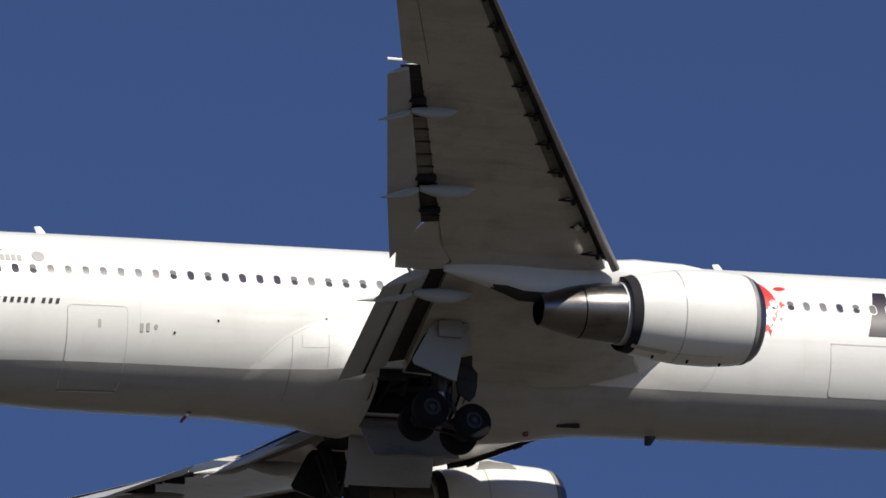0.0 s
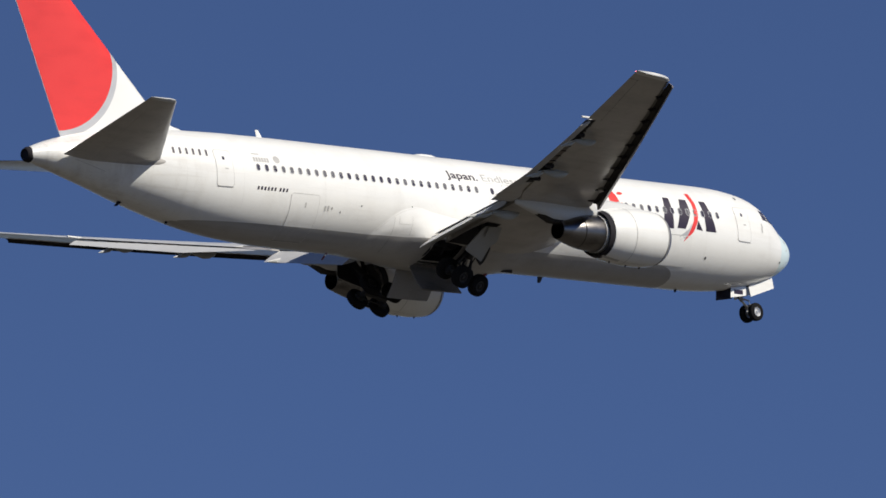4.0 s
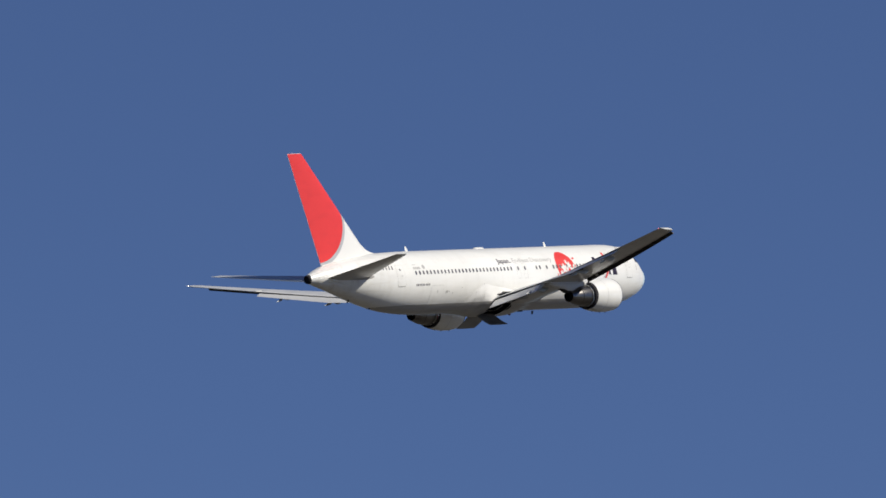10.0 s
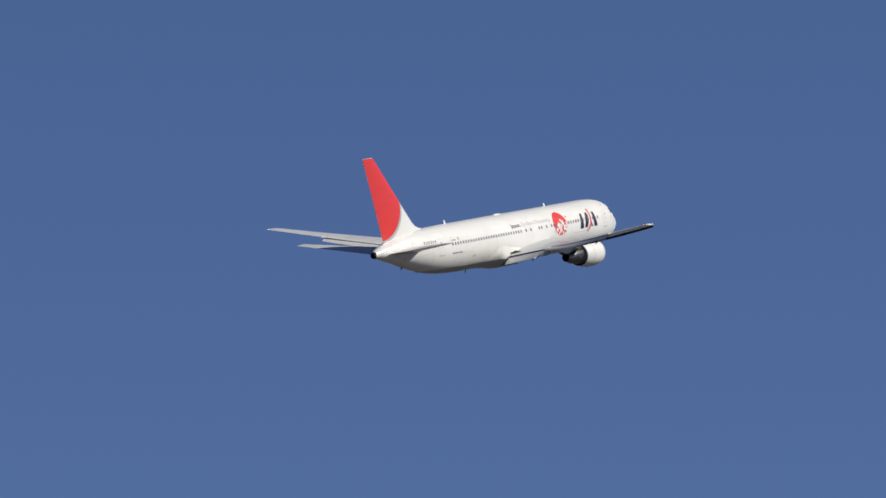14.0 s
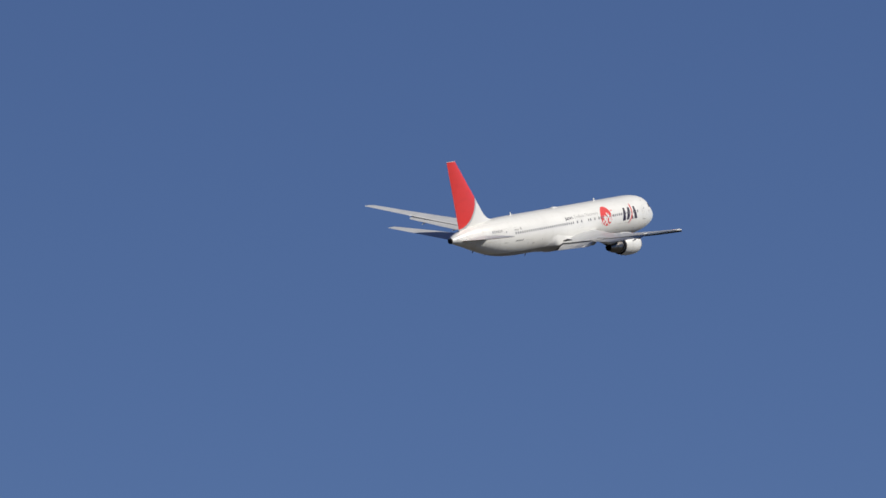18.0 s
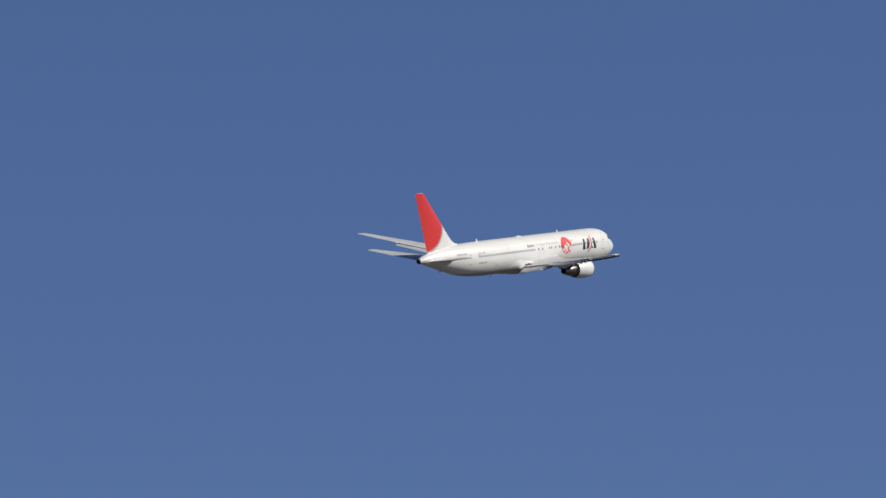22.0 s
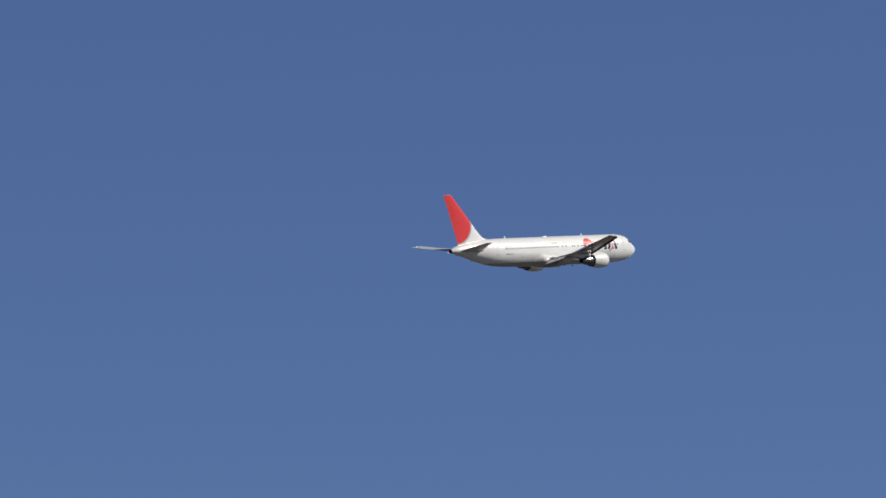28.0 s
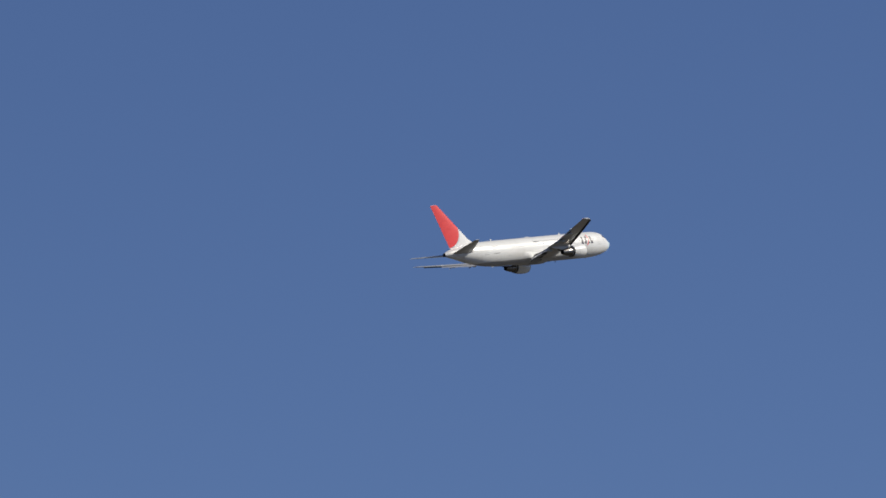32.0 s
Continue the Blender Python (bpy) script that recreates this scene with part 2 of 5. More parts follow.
def ground_material():
    m = bpy.data.materials.new("unseen_bounce_ground")
    m.use_nodes = True
    t = m.node_tree
    b = t.nodes["Principled BSDF"]
    b.inputs["Roughness"].default_value = 0.95
    co, n1, n2 = (t.nodes.new(k) for k in ("ShaderNodeTexCoord", "ShaderNodeTexNoise", "ShaderNodeTexNoise"))
    n1.inputs["Scale"].default_value, n2.inputs["Scale"].default_value = 0.004, 0.6
    n1.inputs["Detail"].default_value = n2.inputs["Detail"].default_value = 6
    t.links.new(co.outputs["Object"], n1.inputs["Vector"])
    t.links.new(co.outputs["Object"], n2.inputs["Vector"])
    add = t.nodes.new("ShaderNodeMath")
    add.operation = "MULTIPLY_ADD"
    add.inputs[1].default_value = 0.4
    t.links.new(n2.outputs["Fac"], add.inputs[0])
    t.links.new(n1.outputs["Fac"], add.inputs[2])
    r = t.nodes.new("ShaderNodeValToRGB")
    r.color_ramp.elements[0].position, r.color_ramp.elements[0].color = 0.45, (0.033, 0.0295, 0.024, 1)
    r.color_ramp.elements[1].position, r.color_ramp.elements[1].color = 0.85, (0.076, 0.067, 0.052, 1)
    t.links.new(add.outputs[0], r.inputs["Fac"])
    t.links.new(r.outputs["Color"], b.inputs["Base Color"])
    return m


GROUND = ground_material()

# ---- mesh helpers ----
ORIGIN = Vector((27.0, 0, 0))         # station of the airliner's own origin; x runs aft from the nose, y to starboard


def mesh_part(name, verts, faces, mats, parent, label="", smooth=True, pivot=None, index=None, sharp=40, cut=()):
    """One mesh object under a thing or part; verts in stations, or about pivot where the part turns."""
    org = pivot if pivot is not None else ORIGIN
    me = bpy.data.meshes.new(name)
    me.from_pydata([tuple(Vector(v) - org) for v in verts], [], faces)
    for m in (mats if isinstance(mats, (list, tuple)) else [mats]):
        me.materials.append(m)
    bm = bmesh.new()
    bm.from_mesh(me)
    bmesh.ops.remove_doubles(bm, verts=bm.verts, dist=1e-5)
    bmesh.ops.recalc_face_normals(bm, faces=bm.faces)
    for co, no in cut:
        bmesh.ops.bisect_plane(bm, geom=bm.verts[:] + bm.edges[:] + bm.faces[:], plane_co=Vector(co) - org, plane_no=no)
    for f in bm.faces:
        f.smooth = smooth
    if smooth:
        for e in bm.edges:
            if len(e.link_faces) == 2 and e.calc_face_angle(0) > radians(sharp):
                e.smooth = False
    bm.to_mesh(me)
    bm.free()
    if index:
        for f in me.polygons:
            f.material_index = index(f.center + org)
    ob = new(name, me)
    ob.parent = parent
    if pivot is not None:
        ob.matrix_basis = Matrix.Translation(pivot - (parent_origin(parent)))
    elif parent is not None and parent_origin(parent) != ORIGIN:
        ob.matrix_basis = Matrix.Translation(ORIGIN - parent_origin(parent))
    ob["pivot"] = list(org)
    return tagged(ob, label)


def parent_origin(ob):
    return Vector(ob["pivot"]) if ob is not None and "pivot" in ob else ORIGIN


def loft(rings, closed=True, cap=True):
    n = len(rings[0])
    verts = [p for r in rings for p in r]
    faces = []
    for i in range(len(rings) - 1):
        for j in range(n if closed else n - 1):
            k = (j + 1) % n
            faces.append((i * n + j, i * n + k, (i + 1) * n + k, (i + 1) * n + j))
    if cap and closed:
        faces.append(tuple(range(n)))
        faces.append(tuple((len(rings) - 1) * n + j for j in range(n)))
    return verts, faces


def merge(*parts):
    verts, faces = [], []
    for v, f in parts:
        o = len(verts)
        verts += list(v)
        faces += [tuple(i + o for i in q) for q in f]
    return verts, faces


def tube(a, b, r0, r1=None, n=10):
    a, b = Vector(a), Vector(b)
    r1 = r0 if r1 is None else r1
    d = (b - a).normalized()
    u = d.orthogonal().normalized()
    w = d.cross(u)
    return loft([[p + (u * math.cos(2 * math.pi * i / n) + w * math.sin(2 * math.pi * i / n)) * r for i in range(n)] for p, r in ((a, r0), (b, r1))])


def revolve(profile, centre, n=48, cap=False):
    """profile: (x, radius) along the x axis through centre (y, z)."""
    return loft([[(x, centre[0] + r * math.cos(2 * math.pi * i / n), centre[1] + r * math.sin(2 * math.pi * i / n)) for i in range(n)] for x, r in profile], cap=cap)


def box(lo, hi):
    x0, y0, z0 = lo
    x1, y1, z1 = hi
    v = [(x0, y0, z0), (x1, y0, z0), (x1, y1, z0), (x0, y1, z0), (x0, y0, z1), (x1, y0, z1), (x1, y1, z1), (x0, y1, z1)]
    return v, [(0, 3, 2, 1), (4, 5, 6, 7), (0, 1, 5, 4), (1, 2, 6, 5), (2, 3, 7, 6), (3, 0, 4, 7)]


def slab(outline, thick, normal):
    """A plate with the given 3D outline and thickness along normal."""
    n = Vector(normal).normalized() * thick / 2
    ring = [Vector(p) for p in outline]
    return loft([[p - n for p in ring], [p + n for p in ring]])


def mirrored(vf):
    return [(v[0], -v[1], v[2]) for v in vf[0]], [tuple(reversed(f)) for f in vf[1]]


def side(vf, s):
    return vf if s > 0 else mirrored(vf)


def lerp_table(tab, x):
    if x <= tab[0][0]:
        return tab[0][1:]
    for a, b in zip(tab, tab[1:]):
        if x <= b[0]:
            u = (x - a[0]) / (b[0] - a[0])
            return tuple(p + (q - p) * u for p, q in zip(a[1:], b[1:]))
    return tab[-1][1:]


# ---- ground ----
# Unseen sheet; its colour is tuned for the light bounced onto undersides.
gm = bpy.data.meshes.new("ground")
gm.from_pydata([(-4500, -4500, 0), (4500, -4500, 0), (4500, 4500, 0), (-4500, 4500, 0)], [], [(0, 1, 2, 3)])
gm.materials.append(GROUND)
tagged(new("ground", gm), "unseen ground under the flight path, added to bounce light", "ground", kind="structure")

# ---- airliner: fuselage ----
airliner = new("airliner")
tagged(airliner, "white twin-engine airliner with a red tail fin, climbing away", "aircraft")

# station, top, bottom, half-width
FUS = [(0.72, -0.28, -0.42, 0.07), (0.83, 0.00, -0.72, 0.36), (1.042, 0.22, -0.98, 0.63), (1.364, 0.47, -1.24, 0.9), (1.824, 0.74, -1.50, 1.18), (2.376, 1.02, -1.75, 1.44),
       (2.836, 1.40, -1.92, 1.63), (3.388, 1.85, -2.08, 1.82), (3.94, 2.17, -2.22, 1.98), (4.676, 2.41, -2.36, 2.14), (5.504, 2.55, -2.48, 2.27), (6.516, 2.65, -2.59, 2.38),
       (7.62, 2.69, -2.66, 2.46), (9, 2.70, -2.70, 2.515), (12, 2.70, -2.70, 2.515), (33, 2.70, -2.70, 2.515), (36, 2.70, -2.70, 2.51), (38, 2.70, -2.68, 2.48),
       (40, 2.69, -2.60, 2.42), (42, 2.66, -2.44, 2.31), (44, 2.60, -2.16, 2.15), (46, 2.50, -1.75, 1.94), (48, 2.33, -1.25, 1.66), (50, 2.07, -0.70, 1.31),
       (51.5, 1.76, -0.32, 1.03), (52.8, 1.42, 0.00, 0.77), (53.6, 1.16, 0.18, 0.55), (54.2, 0.92, 0.30, 0.33)]


def hermite(tab, x):
    """Smooth interpolation through the stations."""
    xs = [r[0] for r in tab]
    if x <= xs[0]:
        return tab[0][1:]
    if x >= xs[-1]:
        return tab[-1][1:]
    i = max(k for k in range(len(xs) - 1) if xs[k] <= x)
    out = []
    for c in range(1, len(tab[0])):
        def slope(k):
            if k == 0 or k == len(xs) - 1:
                a, b = (0, 1) if k == 0 else (len(xs) - 2, len(xs) - 1)
                return (tab[b][c] - tab[a][c]) / (xs[b] - xs[a])
            d0 = (tab[k][c] - tab[k - 1][c]) / (xs[k] - xs[k - 1])
            d1 = (tab[k + 1][c] - tab[k][c]) / (xs[k + 1] - xs[k])
            return 0 if d0 * d1 <= 0 else 2 * d0 * d1 / (d0 + d1)
        h = xs[i + 1] - xs[i]
        u = (x - xs[i]) / h
        p0, p1, m0, m1 = tab[i][c], tab[i + 1][c], slope(i) * h, slope(i + 1) * h
        out.append((2 * u**3 - 3 * u**2 + 1) * p0 + (u**3 - 2 * u**2 + u) * m0 + (-2 * u**3 + 3 * u**2) * p1 + (u**3 - u**2) * m1)
    return tuple(out)


def section(x):
    top, bot, hw = hermite(FUS, x)
    return (top + bot) / 2, (top - bot) / 2, hw


def skin(x, z, s=1, off=0.0):
    """The point of the fuselage skin at station x and height z, lifted by off."""
    zc, hz, hw = section(x)
    q = max(-0.995, min(0.995, (z - zc) / hz))
    y = hw * math.sqrt(1 - q * q)
    n = Vector((0, y / hw**2, (z - zc) / hz**2)).normalized()
    return Vector((x, s * (y + n.y * off), z + n.z * off))


BAY = (26.0, 28.8, 0.45, 2.75)        # wheel bay opening: stations, and distance from the keel


def in_bay(p):
    return BAY[0] < p[0] < BAY[1] and BAY[2] < abs(p[1]) < BAY[3] and p[2] < -1.92


def bay_faces(vf, s, y0, y1):
    """Only the faces over one wheel bay, which make its doors."""
    v, f = vf
    keep = [q for q in f if len(q) == 4 and in_bay(sum((Vector(v[i]) for i in q), Vector()) / 4) and y0 < sum(v[i][1] for i in q) * s / 4 < y1]
    used = sorted({i for q in keep for i in q})
    at = {i: k for k, i in enumerate(used)}
    return [v[i] for i in used], [tuple(at[i] for i in q) for q in keep]


def open_bay(vf):
    """Leaves out the faces over the wheel bays."""
    v, f = vf
    return v, [q for q in f if len(q) > 4 or not in_bay(sum((Vector(v[i]) for i in q), Vector()) / len(q))]


xs = sorted(set([26.0, 28.8] + [r[0] for r in FUS[:13]] + [0.77, 0.92, 1.18, 1.6, 2.1, 2.6, 3.1, 3.66, 4.3, 5.0, 6.0, 7.1, 8.3] + [9 + 0.9 * i for i in range(30)] + [36 + 0.6 * i for i in range(31)] + [54.2]))
NSEC = 64
rings = []
for x in xs:
    zc, hz, hw = section(x)
    rings.append([(x, hw * math.sin(2 * math.pi * i / NSEC), zc + hz * math.cos(2 * math.pi * i / NSEC)) for i in range(NSEC)])
fuselage = mesh_part("fuselage", *open_bay(loft(rings)), [WHITE, NOSE, DARK], airliner, "white painted fuselage with a weathered belly",
                     index=lambda c: 1 if c.x < 2.5 else 0)
# auxiliary power unit outlet at the tail
apu = merge(revolve([(54.0, 0.39), (54.14, 0.37), (54.27, 0.29), (54.29, 0.26), (54.215, 0.22), (54.21, 0.004)], (0, 0.62), 24))
mesh_part("tail_exhaust", *apu, DARK, airliner, "sooty black auxiliary exhaust")

# wing-to-body fairing
# station, upper edge on the body side, half-width at the waterline, keel
FAIR = [(18.0, -2.12, 0.80, -2.71), (19.0, -1.86, 1.42, -2.74), (20.2, -1.62, 1.90, -2.84), (22.0, -1.40, 2.16, -2.98), (25.0, -1.10, 2.36, -3.11), (28.0, -0.66, 2.42, -3.11),
        (29.6, -0.44, 2.38, -3.06), (30.8, -0.66, 2.26, -2.97), (31.6, -1.02, 2.10, -2.92), (32.2, -1.45, 1.93, -2.87), (32.8, -1.95, 1.75, -2.82), (33.8, -2.30, 1.40, -2.76), (35.4, -2.6, 0.7, -2.70)]


def fair_ring(x):
    """Boxy under the wing, hugging the body at the front and rear ends."""
    top, yb, bot = hermite(FAIR, x)
    ya, zb = skin(x, top).y - 0.03, min(-2.0, top - 0.06)
    boxy = [(ya + (yb - ya) * math.sin(math.pi / 2 * k / 8), top + (zb - top) * k / 8) for k in range(8)]
    for k in range(15):
        a = math.pi / 2 * k / 14
        boxy.append((yb * math.cos(a) ** 1.3, zb + (bot - zb) * math.sin(a) ** 1.3))
    zc, hz, hw = section(x)
    d = lerp_table([(18, 0.004), (20, 0.02), (22, 0.06), (25, 0.22), (29, 0.26), (30, 0.22), (31, 0.15), (32, 0.075), (33.0, 0.012), (33.6, -0.02), (36, -0.03)], x)[0]
    t0 = math.acos(max(-1, min(1, (top - zc) / (hz + d))))
    hug = [((hw + d * min(1, k / 5)) * math.sin(t0 + (math.pi - t0) * k / 22), zc + (hz + d * min(1, k / 5)) * math.cos(t0 + (math.pi - t0) * k / 22)) for k in range(23)]
    w = min(1, max(0, (x - 28.8) / 1.8, (24.0 - x) / 3.0))
    w = w * w * (3 - 2 * w)
    half = [(p[0] + (q[0] - p[0]) * w, p[1] + (q[1] - p[1]) * w) for p, q in zip(boxy, hug)]
    return [(x, y, z) for y, z in half] + [(x, -y, z) for y, z in half[-2::-1]]


fair_vf = loft([fair_ring(18.0 + 0.2 * i) for i in range(88)])
fairing = mesh_part("wing_body_fairing", *open_bay(fair_vf), [BELLY, BELLYGREY], airliner, "wing root fairing, grey below", cut=[((0, 0, -1.95), (0, 0, 1))],
                    index=lambda c: 1 if c.z < -1.95 else 0)


# ---- wings ----
def wing_le(y):
    return 23.75 + (y - 8.58) * 0.672 - (0.0 if y > 8.58 else 0.06 * (8.58 - y))


def wing_te(y):
    return 29.62 if y < 8.3 else 29.62 + (y - 8.3) * 0.434


def wing_z(y):
    u = (y - 2.5) / 21.3
    return -1.62 + 3.1 * u + 0.6 * u * abs(u)


def wing_tc(y):
    return 0.145 - 0.045 * min(1, max(0, (y - 2.5) / 10))


def wing_twist(y):
    return radians(2.0 - 5.5 * max(0, (y - 2.5) / 21.3))


def box_end(y):
    """Chord fraction at which the fixed wing ends before the flaps."""
    x = 29.42 + (y - 9.45) * 0.452 if y > 8.5 else 28.05 + (y - 2.5) * 0.10
    return (x - wing_le(y)) / (wing_te(y) - wing_le(y))


def thickness(u, t):
    return 5 * t * (0.2969 * math.sqrt(u) - 0.126 * u - 0.3516 * u * u + 0.2843 * u**3 - 0.1026 * u**4)


def camber(u):
    return 0.012 * math.sin(math.pi * u) - 0.006 * u


def foil(t, a, b, n=9, lower_from=None):
    """Closed outline of an aerofoil between the chord fractions a and b."""
    us = [a + (b - a) * (0.5 - 0.5 * math.cos(math.pi * i / n)) for i in range(n + 1)]
    up = [(u, camber(u) + thickness(u, t)) for u in us]
    lo = [(u, camber(u) - thickness(u, t) * 0.95) for u in us]
    return up + lo[::-1]


def wing_point(y, u, w, dx=0.0, dz=0.0):
    """Chord fraction u and height w (in chords) at span y."""
    le, c = wing_le(y), wing_te(y) - wing_le(y)
    a = wing_twist(y)
    if w < 0:
        w = w * (1 - 0.6 * max(0, 1 - u / 0.35) * min(1, max(0, (6.5 - y) / 3)))
    px, pz = (u - 0.4) * c, w * c
    dz = dz + 0.5 * max(0, 1 - u / 0.35) ** 1.4 * min(1, max(0, (6.5 - y) / 3.5))      # drawn-up root nose
    return (le + 0.4 * c + px * math.cos(a) + pz * math.sin(a) + dx, y, wing_z(y) - px * math.sin(a) + pz * math.cos(a) + dz)


def wing_strip(ys, a, b):
    return loft([[wing_point(y, u, w) for u, w in foil(wing_tc(y), a(y) if callable(a) else a, b(y) if callable(b) else b)] for y in ys])


def span(y0, y1, n):
    return [y0 + (y1 - y0) * i / n for i in range(n + 1)]


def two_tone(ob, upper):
    """Faces turned up take the second material given."""
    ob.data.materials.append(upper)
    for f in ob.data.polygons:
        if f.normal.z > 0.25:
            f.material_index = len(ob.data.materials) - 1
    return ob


def build_wing(s):
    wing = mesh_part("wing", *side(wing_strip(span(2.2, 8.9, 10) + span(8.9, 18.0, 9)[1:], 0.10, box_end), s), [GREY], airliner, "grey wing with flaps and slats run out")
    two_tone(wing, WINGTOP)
    # outer panel with full chord
    tip = [wing_strip(span(18.0, 23.45, 6), 0.10, 1.0)]
    mesh_part("root_nose", *side(wing_strip(span(0.6, 3.0, 4), 0.0, 0.105), s), BELLY, wing)
    mesh_part("root_nose", *side(wing_strip(span(3.0, 4.48, 3), 0.0, 0.105), s), GREY, wing)
    # Outer stretch is darker: the slat gap's shade is put into its colour.
    for y0, y1, mat in ((4.48, 13.0, NOSEBAY), (13.0, 23.4, DIMGREY)):
        mesh_part("fixed_leading_edge", *side(wing_strip(span(y0, y1, 10), 0.025, 0.10), s), mat, wing, "dull fixed nose behind the slats")
    rings = []
    for y, k, back in ((23.45, 1.0, 0), (23.62, 0.9, 0.08), (23.75, 0.68, 0.28), (23.81, 0.35, 0.7)):
        c = wing_te(y) - wing_le(y)
        le = wing_le(y)
        rings.append([(le + back * 1.6 + u * (c - back * 1.6), y, wing_z(y) + (w * c - (u - 0.4) * c * math.sin(wing_twist(y))) * k + (1 - k) * (0.0 - (u - 0.4) * c * math.sin(wing_twist(y)))) for u, w in foil(wing_tc(y), 0.0, 1.0)])
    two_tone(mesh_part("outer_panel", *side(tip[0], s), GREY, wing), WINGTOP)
    mesh_part("wing_tip", *side(loft(rings), s), LIGHTGREY, wing)
    # spoilers over the flap cove, whose shaded stretches are coloured near black
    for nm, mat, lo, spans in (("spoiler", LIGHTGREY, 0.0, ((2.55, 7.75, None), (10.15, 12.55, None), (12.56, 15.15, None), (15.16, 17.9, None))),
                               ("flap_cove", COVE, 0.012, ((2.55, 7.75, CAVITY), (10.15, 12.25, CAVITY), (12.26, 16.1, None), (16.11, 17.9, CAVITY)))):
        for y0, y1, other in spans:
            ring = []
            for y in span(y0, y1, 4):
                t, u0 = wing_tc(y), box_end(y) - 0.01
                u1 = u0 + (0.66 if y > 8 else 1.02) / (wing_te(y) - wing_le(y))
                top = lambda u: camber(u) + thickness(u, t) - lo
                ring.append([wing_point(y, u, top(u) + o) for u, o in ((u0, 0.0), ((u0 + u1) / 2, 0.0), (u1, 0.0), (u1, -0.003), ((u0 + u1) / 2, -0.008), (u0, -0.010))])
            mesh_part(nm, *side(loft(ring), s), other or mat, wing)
    # ribs in the outboard cove, and black tubes that paint its shaded gaps
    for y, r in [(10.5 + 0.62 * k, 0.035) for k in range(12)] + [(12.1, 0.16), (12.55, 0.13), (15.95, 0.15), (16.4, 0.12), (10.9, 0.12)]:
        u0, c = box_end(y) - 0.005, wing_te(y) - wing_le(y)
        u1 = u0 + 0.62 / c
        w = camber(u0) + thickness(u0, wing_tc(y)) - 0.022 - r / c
        mesh_part("cove_rib" if r < 0.1 else "cove_gap_shade", *side(tube(wing_point(y, u0, w), wing_point(y, u1, w - 0.004), r, r * 0.7, 8), s), CAVITY if r < 0.1 else DARK, wing)
    # flaps, run out behind the cove
    for nm, y0, y1, gap0, gap1, c0, c1, drop, turn in (("inboard_flap", 2.7, 7.75, 0.60, 0.60, 1.80, 1.70, 0.16, 0.38), ("outboard_flap", 10.2, 17.95, 0.60, 0.36, 1.20, 0.75, 0.13, 0.34)):
        rg = []
        for y in span(y0, y1, 8):
            k = (y - y0) / (y1 - y0)
            u = box_end(y)
            x0 = wing_point(y, u, 0)[0] + gap0 + (gap1 - gap0) * k
            z0 = wing_point(y, u, camber(u))[2] - drop
            c = c0 + (c1 - c0) * k
            cant = 1.9 * max(0, 1 - 4 * k) if nm[0] == "o" else 0.0
            rg.append([(x0 - cant * p * 0.43 + (p * math.cos(turn) + q * math.sin(turn)) * c, y - cant * p, z0 + (q * math.cos(turn) - p * math.sin(turn)) * c) for p, q in foil((0.17 if nm[0] == "i" else 0.05 + 0.12 * min(1, k * 4)), 0.0, 1.0, 8)])
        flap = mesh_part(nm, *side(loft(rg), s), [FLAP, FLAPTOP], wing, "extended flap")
        # Upward faces take the lit copy of the paint, the rest the shaded copy.
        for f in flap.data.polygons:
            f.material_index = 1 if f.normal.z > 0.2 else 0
        # The flap is one piece; a black strip paints the slot's shade.
        if nm[0] == "i":
            ys = span(y0 + 0.1, y1 - 0.1, 8)
            vs = []
            for du in (0.50, 0.56):
                for y in ys:
                    k = (y - y0) / (y1 - y0)
                    c, u = c0 + (c1 - c0) * k, box_end(y)
                    q = camber(du) - thickness(du, 0.17) * 0.95 - 0.006
                    vs.append((wing_point(y, u, 0)[0] + gap0 + (du * math.cos(turn) + q * math.sin(turn)) * c, y, wing_point(y, u, camber(u))[2] - drop + (q * math.cos(turn) - du * math.sin(turn)) * c))
            mesh_part("flap_slot_shade", *side((vs, [(i, i + 1, 10 + i, 9 + i) for i in range(8)]), s), DARK, flap, "dark slot between the flap segments")
    # inboard aileron behind the engine
    rg = []
    for k in range(5):
        ya, yb = 7.78 + 2.85 * k / 4, 7.78 + 1.15 * k / 4
        u = box_end(max(ya, 8.5))
        pa = Vector(wing_point(ya, u if ya > 8.5 else box_end(8.5), camber(u)))
        pb = Vector((30.30 + 0.38 * k / 4, yb, wing_point(yb, 0.95, 0)[2] - 0.14))
        rg.append([tuple(pa.lerp(pb, p) + Vector((0, 0, q * 1.2))) for p, q in foil(0.2 - 0.045 * k, 0.0, 1.0, 8)])
    ail = loft(rg)
    mesh_part("inboard_aileron", *side(ail, s), GREY, wing)
    # slats
    for y0, y1 in ((4.5, 7.0), (8.6, 11.52), (11.53, 14.52), (14.53, 17.52), (17.53, 20.42), (20.43, 23.3)):
        rg = []
        for y in span(y0, y1, 4):
            t = wing_tc(y)
            c = wing_te(y) - wing_le(y)
            pts = []
            d = (0.30 / c + 0.03) * (0.25 if y0 < 7 else 1.0)
            up = [(u, camber(u) + thickness(u, t)) for u in (0.14, 0.09, 0.05, 0.02, 0.005, 0.0)]
            lo = [(u, camber(u) - thickness(u, t)) for u in (0.006, 0.02, 0.045)]
            back = [(0.045, -0.006), (0.05, 0.012), (0.075, 0.028), (0.13, camber(0.13) + thickness(0.13, t) - 0.006)]
            for u, w in up + lo + back:
                pts.append(wing_point(y, u - d * 0.85, w - d * 0.45 - (0.14 - u) * 0.12))
            rg.append(pts)
        sl = mesh_part("slat", *side(loft(rg), s), [SLAT, CAVITY], wing, "extended leading edge slat, dark in its hollow back")
